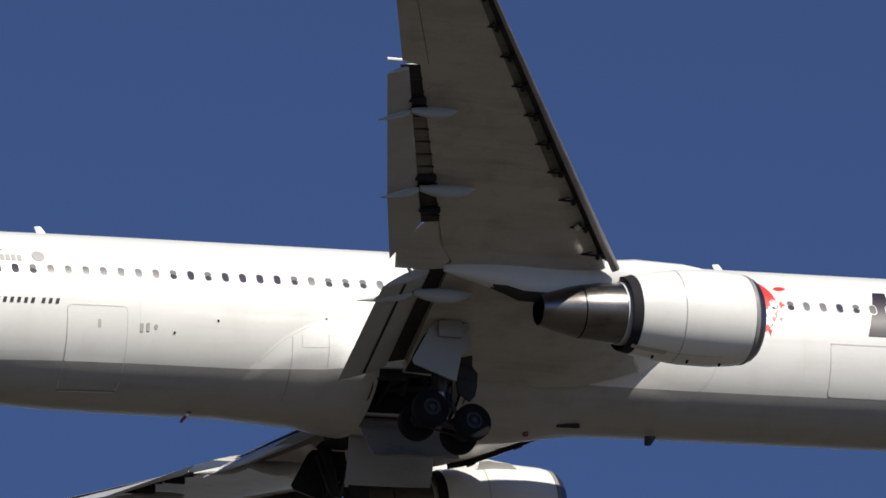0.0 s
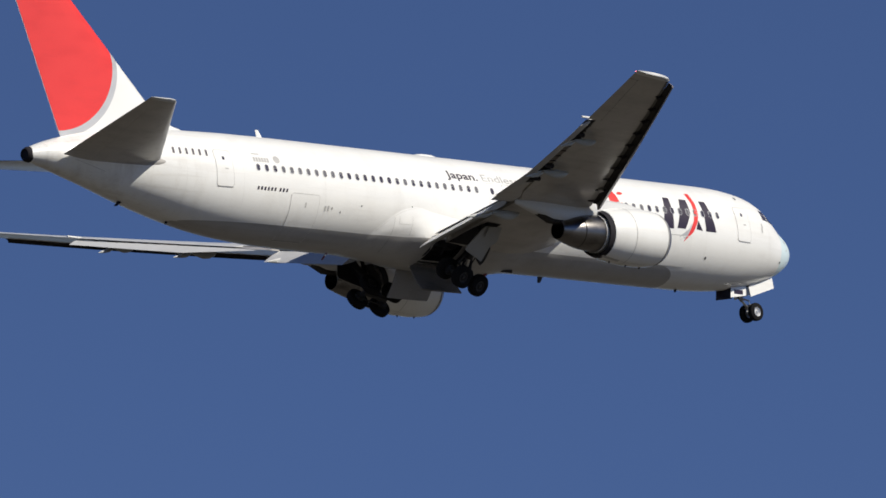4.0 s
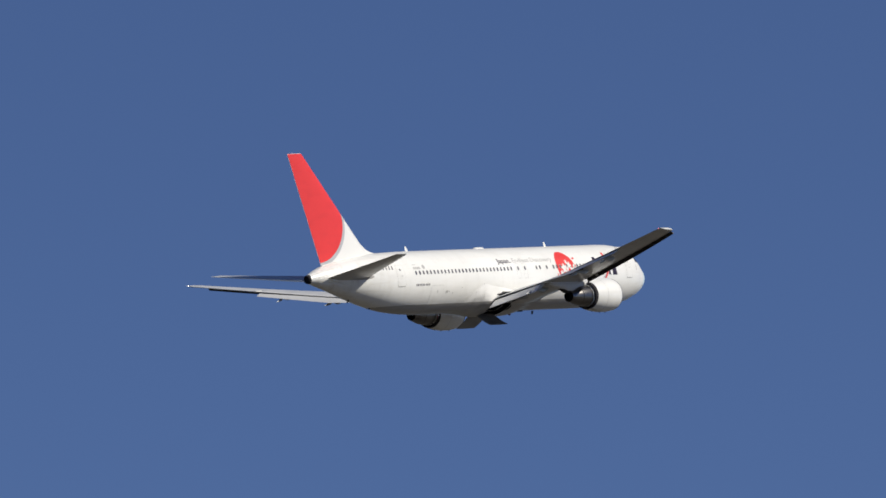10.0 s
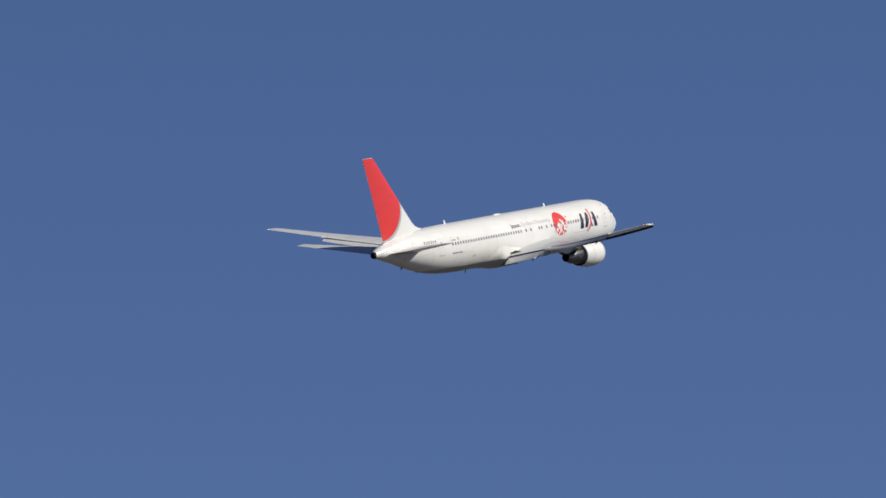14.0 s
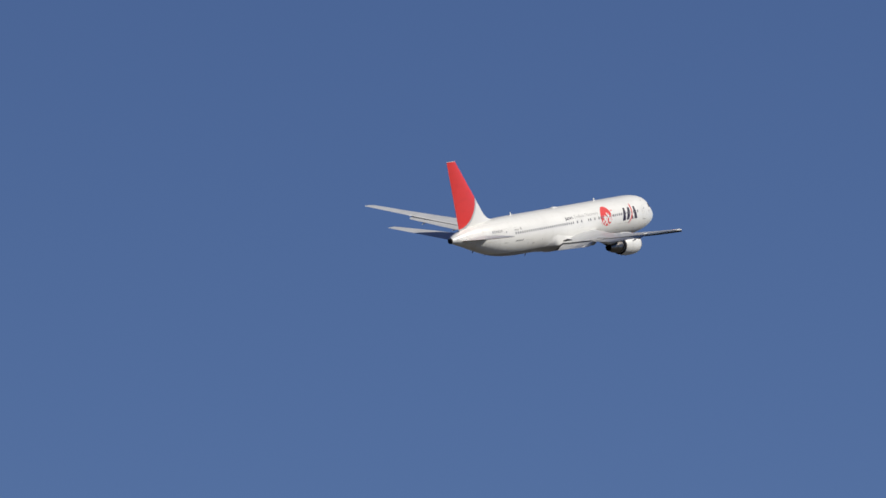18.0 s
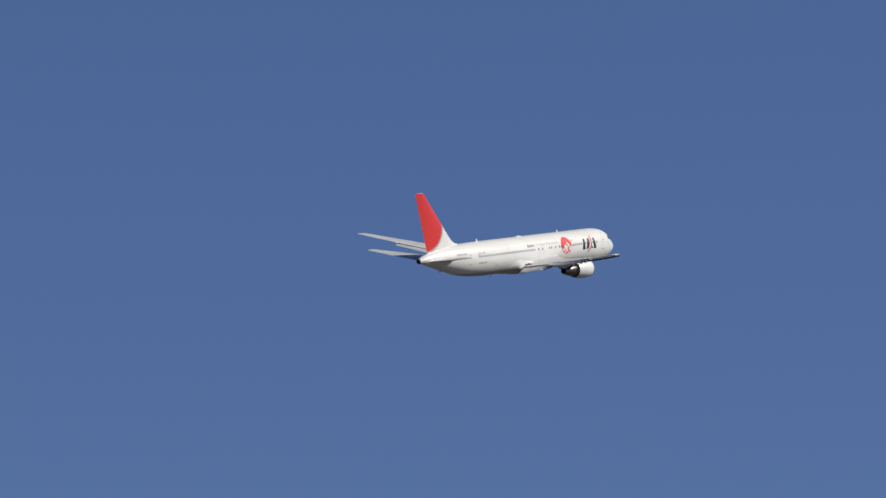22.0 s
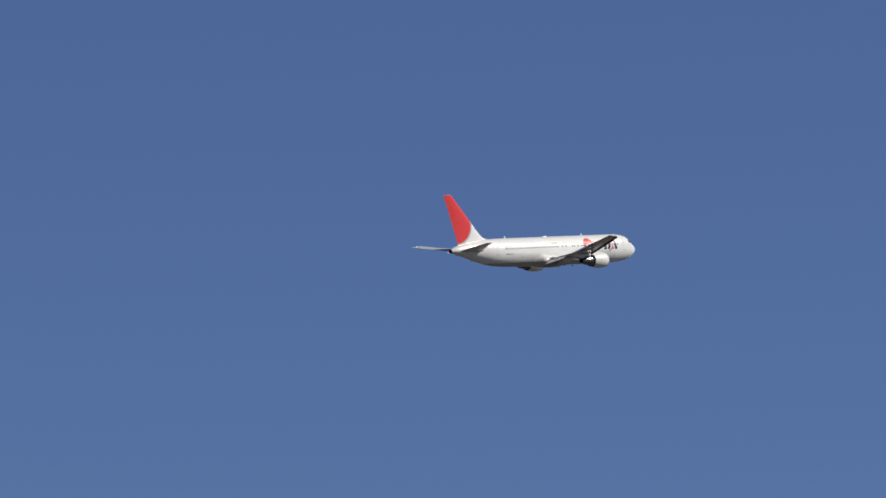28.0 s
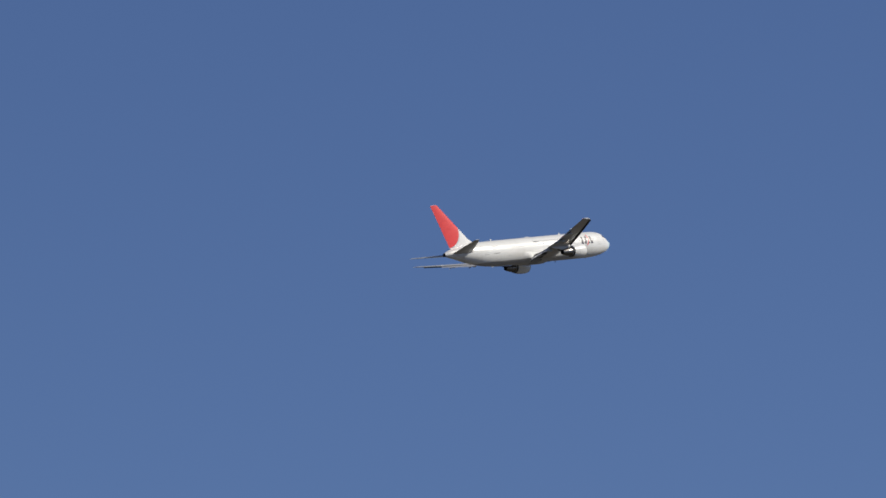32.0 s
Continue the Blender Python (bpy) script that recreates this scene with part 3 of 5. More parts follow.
        # Aft faces coloured dark for the shade in the hollow back.
        for f in sl.data.polygons:
            f.material_index = 1 if f.normal.x > 0.12 and f.normal.z < 0.5 else 0
    # slat tracks in the gap
    for i in range(13):
        y = 4.95 + i * 1.40
        if 7.0 < y < 8.6:
            continue
        a_, b_ = Vector(wing_point(y, 0.11, -0.045)), Vector(wing_point(y, 0.012, -0.05))
        c_ = Vector(wing_point(y + 0.22, 0.045, -0.05))
        trk = mesh_part("slat_track", *side(tube(a_, b_, 0.035, 0.03, 6), s), DARK, wing)
        mesh_part("track_link", *side(tube(c_, a_ + Vector((0.03, -0.05, 0)), 0.022, 0.018, 6), s), DARK, trk)
        mesh_part("track_socket", *side(tube(b_ + Vector((0.02, -0.16, 0)), b_ + Vector((0.10, 0.20, 0.02)), 0.075, 0.05, 8), s), DARK, trk)
    # bare telescopic duct in the slat gap beyond the engine
    mesh_part("bleed_duct", *side(tube(wing_point(10.62, 0.075, -0.055), wing_point(10.80, 0.045, -0.055), 0.11, 0.09, 10), s), BARE, wing, "bare metal bleed air duct")
    # flap track fairings
    for y, size in ((7.0, 1.05), (12.35, 0.95), (16.2, 0.8)):
        zz = wing_point(y, 0.7, -0.04)[2]
        te = wing_te(y)
        prof = []
        for u, w, h in ((0, 0.02, 0.02), (0.1, 0.11, 0.16), (0.3, 0.17, 0.27), (0.55, 0.18, 0.30), (0.8, 0.13, 0.22), (1.0, 0.07, 0.12)):
            cx = te - 2.0 * size + 1.85 * size * u
            prof.append([(cx, y + w * size * math.sin(2 * math.pi * k / 12), zz - 0.08 - 0.05 * u + (h * size) * (0.8 * math.cos(2 * math.pi * k / 12) - 0.5)) for k in range(12)])
        fx = mesh_part("flap_track_fairing", *side(loft(prof), s), TRACKGREY, wing)
        prof = []
        for u, w, h in ((0, 0.06, 0.09), (0.25, 0.09, 0.15), (0.6, 0.07, 0.11), (1.0, 0.015, 0.02)):
            cx = te - 0.1 * size + (1.3 if y > 8 else 1.7) * size * u
            prof.append([(cx, y + w * size * math.sin(2 * math.pi * k / 12), zz - 0.20 - 0.34 * u + (h * size) * (math.cos(2 * math.pi * k / 12) - 0.4)) for k in range(12)])
        # Tail tops lighter than their undersides: a sunlit top put into the colour.
        two_tone(mesh_part("flap_fairing_tail", *side(loft(prof), s), TRACKGREY, wing), LIGHTGREY)
    # fuel jettison pipe at the flap's outer end
    p = Vector(wing_point(18.05, 0.98, 0.0))
    mesh_part("jettison_pipe", *side(tube(p + Vector((-0.4, 0, 0)), p + Vector((0.55, 0, 0.02)), 0.06, 0.05, 8), s), WHITE, wing)
    # tip light
    p = Vector(wing_point(23.6, 0.98, 0.01))
    mesh_part("tip_light", *side(tube(p, p + Vector((0.07, 0.01, 0)), 0.03, 0.015, 8), s), LAMP if s < 0 else REDLAMP, wing, "small light at the wing tip")
    return wing


# ---- engines ----
def build_engine(s):
    cy, cz = 7.95, -2.20
    eng = mesh_part("nacelle", *side(revolve([(19.03, 1.245), (19.22, 1.335), (19.55, 1.402), (20.3, 1.455), (21.3, 1.435), (22.2, 1.335), (22.93, 1.20), (22.94, 1.17), (22.8, 1.16), (22.1, 1.14)], (cy, cz)), s),
                    WHITE, airliner, "white engine nacelle")
    mesh_part("inlet_lip", *side(revolve([(19.22, 1.340), (19.04, 1.262), (18.94, 1.17), (18.96, 1.11), (19.12, 1.05), (19.45, 1.06), (19.9, 1.12)], (cy, cz)), s), LIP, eng, "polished metal inlet lip")
    mesh_part("fan_face", *side(merge(revolve([(19.9, 1.12), (19.92, 0.35), (19.5, 0.18), (19.25, 0.01)], (cy, cz))), s), DARK, eng)
    # Duct face and ring are black to paint the shaded gap round the core.
    mesh_part("fan_duct", *side(revolve([(22.1, 1.14), (22.12, 0.9)], (cy, cz)), s), DARK, eng)
    mesh_part("nozzle_gap_ring", *side(revolve([(22.88, 1.19), (23.22, 1.115), (23.23, 1.085), (22.88, 1.11)], (cy, cz)), s), DARK, eng, "dark ring at the fan nozzle")
    mesh_part("core_cowl", *side(revolve([(22.1, 0.88), (23.0, 0.93), (23.4, 0.92), (24.0, 0.88), (24.5, 0.815), (24.58, 0.80), (24.6, 0.75)], (cy, cz)), s), NOZZLE, eng, "bare metal core cowl")
    mesh_part("cowl_band", *side(revolve([(23.05, 0.95), (23.32, 0.945), (23.33, 0.90)], (cy, cz)), s), LIGHTGREY, eng, "pale band round the core cowl")
    mesh_part("exhaust_nozzle", *side(revolve([(24.58, 0.74), (24.63, 0.785), (24.9, 0.735), (25.4, 0.60), (25.86, 0.47), (25.87, 0.445), (25.0, 0.50)], (cy, cz)), s), NOZZLE, eng, "tapered steel exhaust nozzle")
    mesh_part("exhaust_throat", *side(revolve([(25.0, 0.51), (24.95, 0.02)], (cy, cz)), s), DARK, eng)
    mesh_part("cowl_seam", *side(revolve([(21.60, 1.412), (21.63, 1.409)], (cy, cz)), s), LINE, eng)
    mesh_part("inlet_band", *side(revolve([(19.19, 1.336), (19.21, 1.344), (19.32, 1.370), (19.33, 1.366)], (cy, cz)), s), BANDGREY, eng, "grey band behind the inlet lip")
    for a0, a1, x0_, x1_ in ((50, 62, 23.60, 24.05), (30, 34, 24.15, 24.4)):
        rows_c = [[(x, cy + (lerp_table([(23.4, 0.92), (24.0, 0.88), (24.5, 0.815)], x)[0] + 0.006) * math.cos(radians(a)), cz + (lerp_table([(23.4, 0.92), (24.0, 0.88), (24.5, 0.815)], x)[0] + 0.006) * math.sin(radians(a))) for a in span(a0, a1, 3)] for x in span(x0_, x1_, 3)]
        mesh_part("vent_panel", *side(loft(rows_c, closed=False), s), CAVITY, eng, "dark vent in the core cowl")
    # strake on the inboard side of the fan cowl
    a = radians(137)
    rim_, out_ = Vector((0, math.cos(a), math.sin(a))), []
    for x, h in ((20.45, 0.0), (20.75, 0.20), (21.55, 0.32), (21.80, 0.30), (21.80, 0.0)):
        r_ = lerp_table([(20.3, 1.455), (21.3, 1.435), (22.2, 1.335)], x)[0] - 0.02
        out_.append(Vector((x, cy, cz)) + rim_ * (r_ + h))
    mesh_part("strake", *side(slab(out_, 0.03, (0, -math.sin(a), math.cos(a))), s), LIGHTGREY, eng, "thin strake on the inboard side of the cowl", smooth=False)
    # drain channel low on the fan cowl
    rows_c = []
    for x in span(22.0, 23.1, 6):
        r_ = lerp_table([(21.3, 1.435), (22.2, 1.335), (22.93, 1.20), (23.2, 1.12)], x)[0] + 0.01
        rows_c.append([(x, cy + r_ * math.cos(radians(a)), cz + r_ * math.sin(radians(a))) for a in (-72, -76, -80)])
    mesh_part("cowl_channel", *side(loft(rows_c, closed=False), s), LINE, eng, "recessed channel low on the cowl")
    # pylon
    rg = []
    for x, zt, zb, w in ((19.3, -0.85, -0.95, 0.05), (19.9, -0.70, -1.15, 0.17), (21.0, -0.52, -1.25, 0.23), (22.6, -0.45, -1.40, 0.26), (24.2, -0.6, -1.60, 0.34), (25.5, -0.8, -1.86, 0.40),
                         (26.4, -0.85, -1.82, 0.42), (27.1, -0.85, -1.58, 0.38), (28.0, -0.85, -1.34, 0.24), (28.8, -0.9, -1.12, 0.04)):
        rg.append([(x, cy + w * a, zb + (zt - zb) * b) for a, b in ((0.0, 0), (0.45, 0.03), (0.8, 0.13), (0.97, 0.32), (1, 0.6), (0.9, 0.9), (0.5, 1), (-0.5, 1), (-0.9, 0.9), (-1, 0.6), (-0.97, 0.32), (-0.8, 0.13), (-0.45, 0.03))])
    pyl = mesh_part("pylon", *side(loft(rg), s), LIGHTGREY, eng)
    rg = []
    for x, zb, w in ((24.0, -1.62, 0.24), (25.5, -1.90, 0.27), (26.4, -1.87, 0.27), (26.9, -1.66, 0.25), (27.3, -1.52, 0.2)):
        rg.append([(x, cy + w * a, zb + b_) for a, b_ in ((0.7, 0), (1.04, 0.08), (1.04, 0.2), (-1.04, 0.2), (-1.04, 0.08), (-0.7, 0))])
    mesh_part("heat_shield", *side(loft(rg), s), CAVITY, pyl, "dark heat shield under the pylon", sharp=25)
    return eng


# ---- tail ----
def fin_le(z):
    return 45.35 + (z - 3.25) * (53.30 - 45.35) / (11.15 - 3.25)


def fin_te(z):
    return 51.85 + (z - 1.7) * (55.40 - 51.85) / (11.15 - 1.7)


def fin_half(u, z):
    return thickness(u, 0.105) * (fin_te(z) - fin_le(z))


def fin_ring(z, a=0.0, b=1.0, zoff=0.0):
    le, c = fin_le(z), fin_te(z) - fin_le(z)
    us = [a + (b - a) * (0.5 - 0.5 * math.cos(math.pi * i / 10)) for i in range(11)]
    return [(le + u * c, fin_half(u, z), z) for u in us] + [(le + u * c, -fin_half(u, z), z) for u in us[::-1]]


def build_tail():
    fin = mesh_part("vertical_fin", *loft([fin_ring(z, 0, 0.70) for z in (1.2, 2, 3, 5, 7, 9, 10.9, 11.15)]), FINWHITE, airliner, "tall red and white tail fin")
    mesh_part("rudder", *loft([fin_ring(z, 0.70, 1.0) for z in (1.75, 3, 5, 7, 9, 10.9, 11.15)]), FINWHITE, fin)
    # dorsal fillet
    rg = []
    for x, zt, w in ((43.4, 2.62, 0.02), (44.2, 2.78, 0.10), (44.8, 3.02, 0.16), (45.4, 3.42, 0.20), (46.2, 4.1, 0.24)):
        rg.append([(x, w * a, 1.9 + (zt - 1.9) * b) for a, b in ((1.6, 0), (1.2, 0.5), (0.7, 0.85), (0.0, 1), (-0.7, 0.85), (-1.2, 0.5), (-1.6, 0))])
    mesh_part("dorsal_fillet", *loft(rg), FINWHITE, fin)
    # emblem: a red field bounded by an arc, with a silver rim
    cx, cz, rad = 52.20, 5.85, 3.90

    def on_fin(x, z, s, off):
        u = max(0.0, min(1.0, (x - fin_le(z)) / (fin_te(z) - fin_le(z))))
        return (x, s * (fin_half(u, z) + off), z)
    for s in (1, -1):
        nz, nx, verts, faces = 70, 24, [], []
        for i in range(nz + 1):
            z = cz - rad * math.cos(math.pi / 2 * i / 34) if i < 34 else cz + (11.13 - cz) * (i - 34) / (nz - 34)
            x0 = cx - math.sqrt(max(0, rad * rad - min(0, z - cz) ** 2))
            x0, x1 = max(x0, fin_le(z) + 0.06), fin_te(z) - 0.02
            x0 = min(x0, x1)
            verts += [on_fin(x0 + (x1 - x0) * j / nx, z, s, 0.012) for j in range(nx + 1)]
        for i in range(nz):
            for j in range(nx):
                faces.append((i * (nx + 1) + j, i * (nx + 1) + j + 1, (i + 1) * (nx + 1) + j + 1, (i + 1) * (nx + 1) + j))
        mesh_part("emblem", verts, faces, RED, fin, "red tail emblem")
        verts, faces, n = [], [], 48
        for i in range(n + 1):
            a = math.radians(172 + 99 * i / n)
            for k in range(4):
                r = rad + 0.34 * k / 3
                x, z = cx + r * math.cos(a), cz + r * math.sin(a)
                x = min(max(x, fin_le(z) + 0.03), fin_te(z) - 0.02)
                verts.append(on_fin(x, z, s, 0.009))
        for i in range(n):
            for k in range(3):
                faces.append((i * 4 + k, i * 4 + k + 1, i * 4 + k + 5, i * 4 + k + 4))
        mesh_part("emblem_rim", verts, faces, SILVER, fin, "silver rim of the tail emblem")
    # horizontal stabilisers
    def st_le(y):
        return 46.75 + (y - 1.6) * (52.75 - 46.75) / (9.05 - 1.6)

    def st_te(y):
        return 52.6 + (y - 0.9) * (54.6 - 52.6) / (9.27 - 0.9)

    def st_z(y):
        return 0.62 + (y - 1.2) * 0.148

    def st_ring(y, a, b, k=1.0):
        le, c = st_le(y), st_te(y) - st_le(y)
        us = [a + (b - a) * (0.5 - 0.5 * math.cos(math.pi * i / 9)) for i in range(10)]
        return [(le + u * c, y, st_z(y) + thickness(u, 0.10) * c * k) for u in us] + [(le + u * c, y, st_z(y) - thickness(u, 0.10) * c * k) for u in us[::-1]]
    for s in (1, -1):
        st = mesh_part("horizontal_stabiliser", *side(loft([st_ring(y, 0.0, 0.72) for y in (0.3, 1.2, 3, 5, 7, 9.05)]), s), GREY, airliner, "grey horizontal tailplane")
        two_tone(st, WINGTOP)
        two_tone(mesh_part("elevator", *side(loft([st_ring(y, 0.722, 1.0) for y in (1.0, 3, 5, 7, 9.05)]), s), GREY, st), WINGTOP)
        tip = []
        for y, k, cut in ((9.05, 1, 0), (9.17, 0.8, 0.05), (9.27, 0.3, 0.3)):
            tip.append([(x + cut * (1 - (x - st_le(y)) / (st_te(y) - st_le(y))), yy, z) for x, yy, z in st_ring(y, 0, 1, k)])
        mesh_part("stabiliser_tip", *side(loft(tip), s), LIGHTGREY, st)
        # root fairing
        rg = []
        for x, r in ((46.25, 0.03), (46.55, 0.13), (47.0, 0.22), (47.8, 0.27), (49.0, 0.25), (51.0, 0.18), (52.4, 0.06)):
            zc, hz, hw = section(x)
            q = skin(x, 0.55, 1)
            rg.append([(x, q.y - 0.10 + r * 0.7 * math.cos(2 * math.pi * k / 12), 0.55 + r * math.sin(2 * math.pi * k / 12)) for k in range(12)])
        mesh_part("root_fairing", *side(loft(rg), s), GREY, st)


for s in (1, -1):
    build_wing(s)
    build_engine(s)
build_tail()


# belly paint: grey below a straight waterline, rounded at its front end
verts, faces, nx, na = [], [], 90, 20
for i in range(nx + 1):
    x = 10.62 + (45.02 - 10.62) * (i / nx) ** 1.35
    cut = -1.95 - 0.76 * (1 - math.sqrt(max(0, 1 - max(0, (12.0 - x) / 1.4) ** 2)))
    zc, hz, hw = section(x)
    a0 = math.acos(max(-1, min(1, (cut - zc) / hz)))
    for j in range(na + 1):
        a = a0 + (2 * math.pi - 2 * a0) * j / na
        n = Vector((0, math.sin(a) / hw, math.cos(a) / hz)).normalized() * 0.008
        verts.append((x, hw * math.sin(a) + n.y, zc + hz * math.cos(a) + n.z))
for i in range(nx):
    for j in range(na):
        faces.append((i * (na + 1) + j, i * (na + 1) + j + 1, (i + 1) * (na + 1) + j + 1, (i + 1) * (na + 1) + j))
mesh_part("belly_paint", *open_bay((verts, faces)), BELLYGREY, fuselage, "grey painted belly")

# wheel bays, walls and struts coloured black for the shade inside
def under(y, u, off=0.006):
    """A point of the wing's lower skin, lifted by off."""
    return wing_point(y, u, camber(u) - thickness(u, wing_tc(y)) * 0.95 - off / (wing_te(y) - wing_le(y)))


for s in (1, -1):
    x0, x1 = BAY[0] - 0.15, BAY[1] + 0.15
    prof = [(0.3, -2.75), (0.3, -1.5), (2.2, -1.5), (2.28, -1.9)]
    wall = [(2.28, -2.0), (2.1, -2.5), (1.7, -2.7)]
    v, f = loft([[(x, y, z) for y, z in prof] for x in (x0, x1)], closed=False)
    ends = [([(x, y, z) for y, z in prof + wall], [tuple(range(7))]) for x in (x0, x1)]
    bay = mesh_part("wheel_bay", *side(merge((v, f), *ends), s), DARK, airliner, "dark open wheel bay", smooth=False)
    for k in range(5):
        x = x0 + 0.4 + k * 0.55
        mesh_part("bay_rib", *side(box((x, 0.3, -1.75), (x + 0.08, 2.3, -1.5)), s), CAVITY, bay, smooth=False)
    # Added plate that keeps leaking sun off the gear door.
    mesh_part("bay_sun_block", *side(box((27.9, 2.22, -2.3), (28.85, 2.26, -1.5)), s), CAVITY, bay, smooth=False)
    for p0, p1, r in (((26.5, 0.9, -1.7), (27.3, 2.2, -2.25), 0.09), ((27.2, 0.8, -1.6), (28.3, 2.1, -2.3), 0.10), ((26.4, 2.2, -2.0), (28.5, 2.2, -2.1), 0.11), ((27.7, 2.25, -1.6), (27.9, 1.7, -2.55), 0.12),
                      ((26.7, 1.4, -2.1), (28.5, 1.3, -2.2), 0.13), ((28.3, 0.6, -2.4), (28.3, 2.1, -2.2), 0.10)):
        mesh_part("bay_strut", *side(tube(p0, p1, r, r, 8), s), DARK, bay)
    # leg slot under the wing root: a black sheet on the skin, painted for shade
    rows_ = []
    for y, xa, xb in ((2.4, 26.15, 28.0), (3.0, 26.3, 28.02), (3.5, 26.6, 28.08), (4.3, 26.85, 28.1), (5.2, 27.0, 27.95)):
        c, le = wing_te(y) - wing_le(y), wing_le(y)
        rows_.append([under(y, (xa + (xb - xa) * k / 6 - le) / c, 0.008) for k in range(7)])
    mesh_part("leg_slot_shade", *side(loft(rows_, closed=False), s), DARK, airliner, "open landing gear slot under the wing", smooth=False)


# ---- skin markings ----
def flat_to_skin(name, bm, mat, parent, label="", s=1, off=0.01, step=0.3):
    """Wraps a flat drawing in (station, height) onto the fuselage side."""
    bmesh.ops.triangulate(bm, faces=bm.faces)
    for _ in range(5):
        long = [e for e in bm.edges if e.calc_length() > step]
        if not long:
            break
        bmesh.ops.subdivide_edges(bm, edges=long, cuts=1)
        bmesh.ops.triangulate(bm, faces=[f for f in bm.faces if len(f.verts) > 3])
    verts = [skin(v.co.x, v.co.y, s, off) for v in bm.verts]
    bm.verts.index_update()
    faces = [tuple(v.index for v in f.verts) for f in bm.faces]
    bm.free()
    return mesh_part(name, verts, faces, mat, parent, label)


def drawing(points):
    bm = bmesh.new()
    bm.faces.new([bm.verts.new((x, z, 0)) for x, z in points])
    return bm


def skin_shape(name, points, mat, parent, label="", s=1, off=0.01):
    return flat_to_skin(name, drawing(points), mat, parent, label, s, off)


def rounded(x0, x1, z0, z1, r, n=4):
    out = []
    for cx_, cz_, a0 in ((x1 - r, z1 - r, 0), (x0 + r, z1 - r, 90), (x0 + r, z0 + r, 180), (x1 - r, z0 + r, 270)):
        for k in range(n + 1):
            a = radians(a0 + 90 * k / n)
            out.append((cx_ + r * math.cos(a), cz_ + r * math.sin(a)))
    return out


def skin_ring(name, outer, inner, mat, parent, label="", s=1, off=0.006):
    n = len(outer)
    verts = [skin(x, z, s, off) for x, z in outer] + [skin(x, z, s, off) for x, z in inner]
    return mesh_part(name, verts, [(i, (i + 1) % n, n + (i + 1) % n, n + i) for i in range(n)], mat, parent, label)


def dense(points, step=0.25):
    out = []
    for (x0, z0), (x1, z1) in zip(points, points[1:] + points[:1]):
        n = max(1, int(math.hypot(x1 - x0, z1 - z0) / step))
        out += [(x0 + (x1 - x0) * k / n, z0 + (z1 - z0) * k / n) for k in range(n)]
    return out


# cabin windows: one row each side, shades down in some
def window_z(x):
    return 0.80 - 0.0035 * (x - 8)


SHADES = "ddmlllllllmdmddddmlmmmllmlmldmldlmmlldmdmlldmldmlldmmldmdl"
cabin = [40.80 - 0.5588 * k for k in range(28)] + [24.60, 23.50, 21.60, 21.04, 19.91] + [18.80 - 0.5588 * k for k in range(8)] + [14.35 - 0.5588 * k for k in range(12)]
for s in (1, -1):
    for k, x in enumerate(cabin):
        z = window_z(x)
        hw_, hh = 0.112, 0.165
        o = rounded(x - hw_ - 0.022, x + hw_ + 0.022, z - hh - 0.022, z + hh + 0.022, 0.12)
        i_ = rounded(x - hw_, x + hw_, z - hh, z + hh, 0.10)
        win = skin_ring("cabin_window", o, i_, SILVER, fuselage, "cabin window with a pale frame", s, 0.016)
        kind = SHADES[k % len(SHADES)]
        if kind == "m":
            skin_shape("pane", rounded(x - hw_, x + hw_, z - hh, z + 0.02, 0.07), GLASS, win, "", s, 0.011)
            skin_shape("window_blind", rounded(x - hw_, x + hw_, z + 0.02, z + hh, 0.05), SHADE, win, "half-lowered window blind", s, 0.011)
        else:
            skin_shape("pane", i_, GLASS if kind == "d" else SHADE, win, "" if kind == "d" else "pane with the blind down", s, 0.011)

# doors: seam line and panel
def skin_door(name, x0, x1, z0, z1, label, s, r=0.14, window=False, seam=None):
    o, i_ = dense(rounded(x0, x1, z0, z1, r)), None
    k = 0.022
    cx_, cz_ = (x0 + x1) / 2, (z0 + z1) / 2
    i_ = [(cx_ + (x - cx_) * (1 - 2 * k / (x1 - x0)), cz_ + (z - cz_) * (1 - 2 * k / (z1 - z0))) for x, z in o]
    d = skin_shape(name, rounded(x0 + k, x1 - k, max(z0 + k, -1.95), z1 - k, r if z0 > -1.9 else 0.02), WHITE, fuselage, label, s, 0.012)
    if z0 < -2.3:
        skin_shape("door_foot", rounded(x0 + k, x1 - k, z0 + k, -1.95, 0.02), BELLYGREY, d, "grey lower part", s, 0.012)
    skin_ring("door_seam", o, i_, seam or LINE, d, "", s, 0.013)
    if window:
        skin_shape("door_window", rounded(cx_ - 0.08, cx_ + 0.08, z0 + 1.32, z0 + 1.50, 0.05), GLASS, d, "", s, 0.018)
        skin_shape("door_handle", rounded(cx_ - 0.22, cx_ + 0.02, z0 + 0.85, z0 + 0.92, 0.02), LINE, d, "", s, 0.017)
    return d


for s in (1, -1):
    skin_door("passenger_door", 5.66, 6.75, -0.40, 1.42, "white forward passenger door", s, window=True)
    skin_door("passenger_door", 42.44, 43.52, -0.42, 1.42, "white rear passenger door", s, window=True)
skin_door("cargo_door", 36.80, 38.72, -2.55, -0.42, "white rear cargo door", 1, seam=SEAM)
skin_door("cargo_door", 10.30, 13.72, -1.93, -0.45, "white forward cargo door", 1, seam=JOINT)
for x in (24.60, 23.50):
    for s in (1, -1):
        o = dense(rounded(x - 0.30, x + 0.30, -0.12, 1.18, 0.12))
        i_ = [(x + (a - x) * 0.94, 0.53 + (b - 0.53) * 0.97) for a, b in o]
        skin_ring("exit_seam", o, i_, LINE, fuselage, "overwing exit outline", s, 0.009)
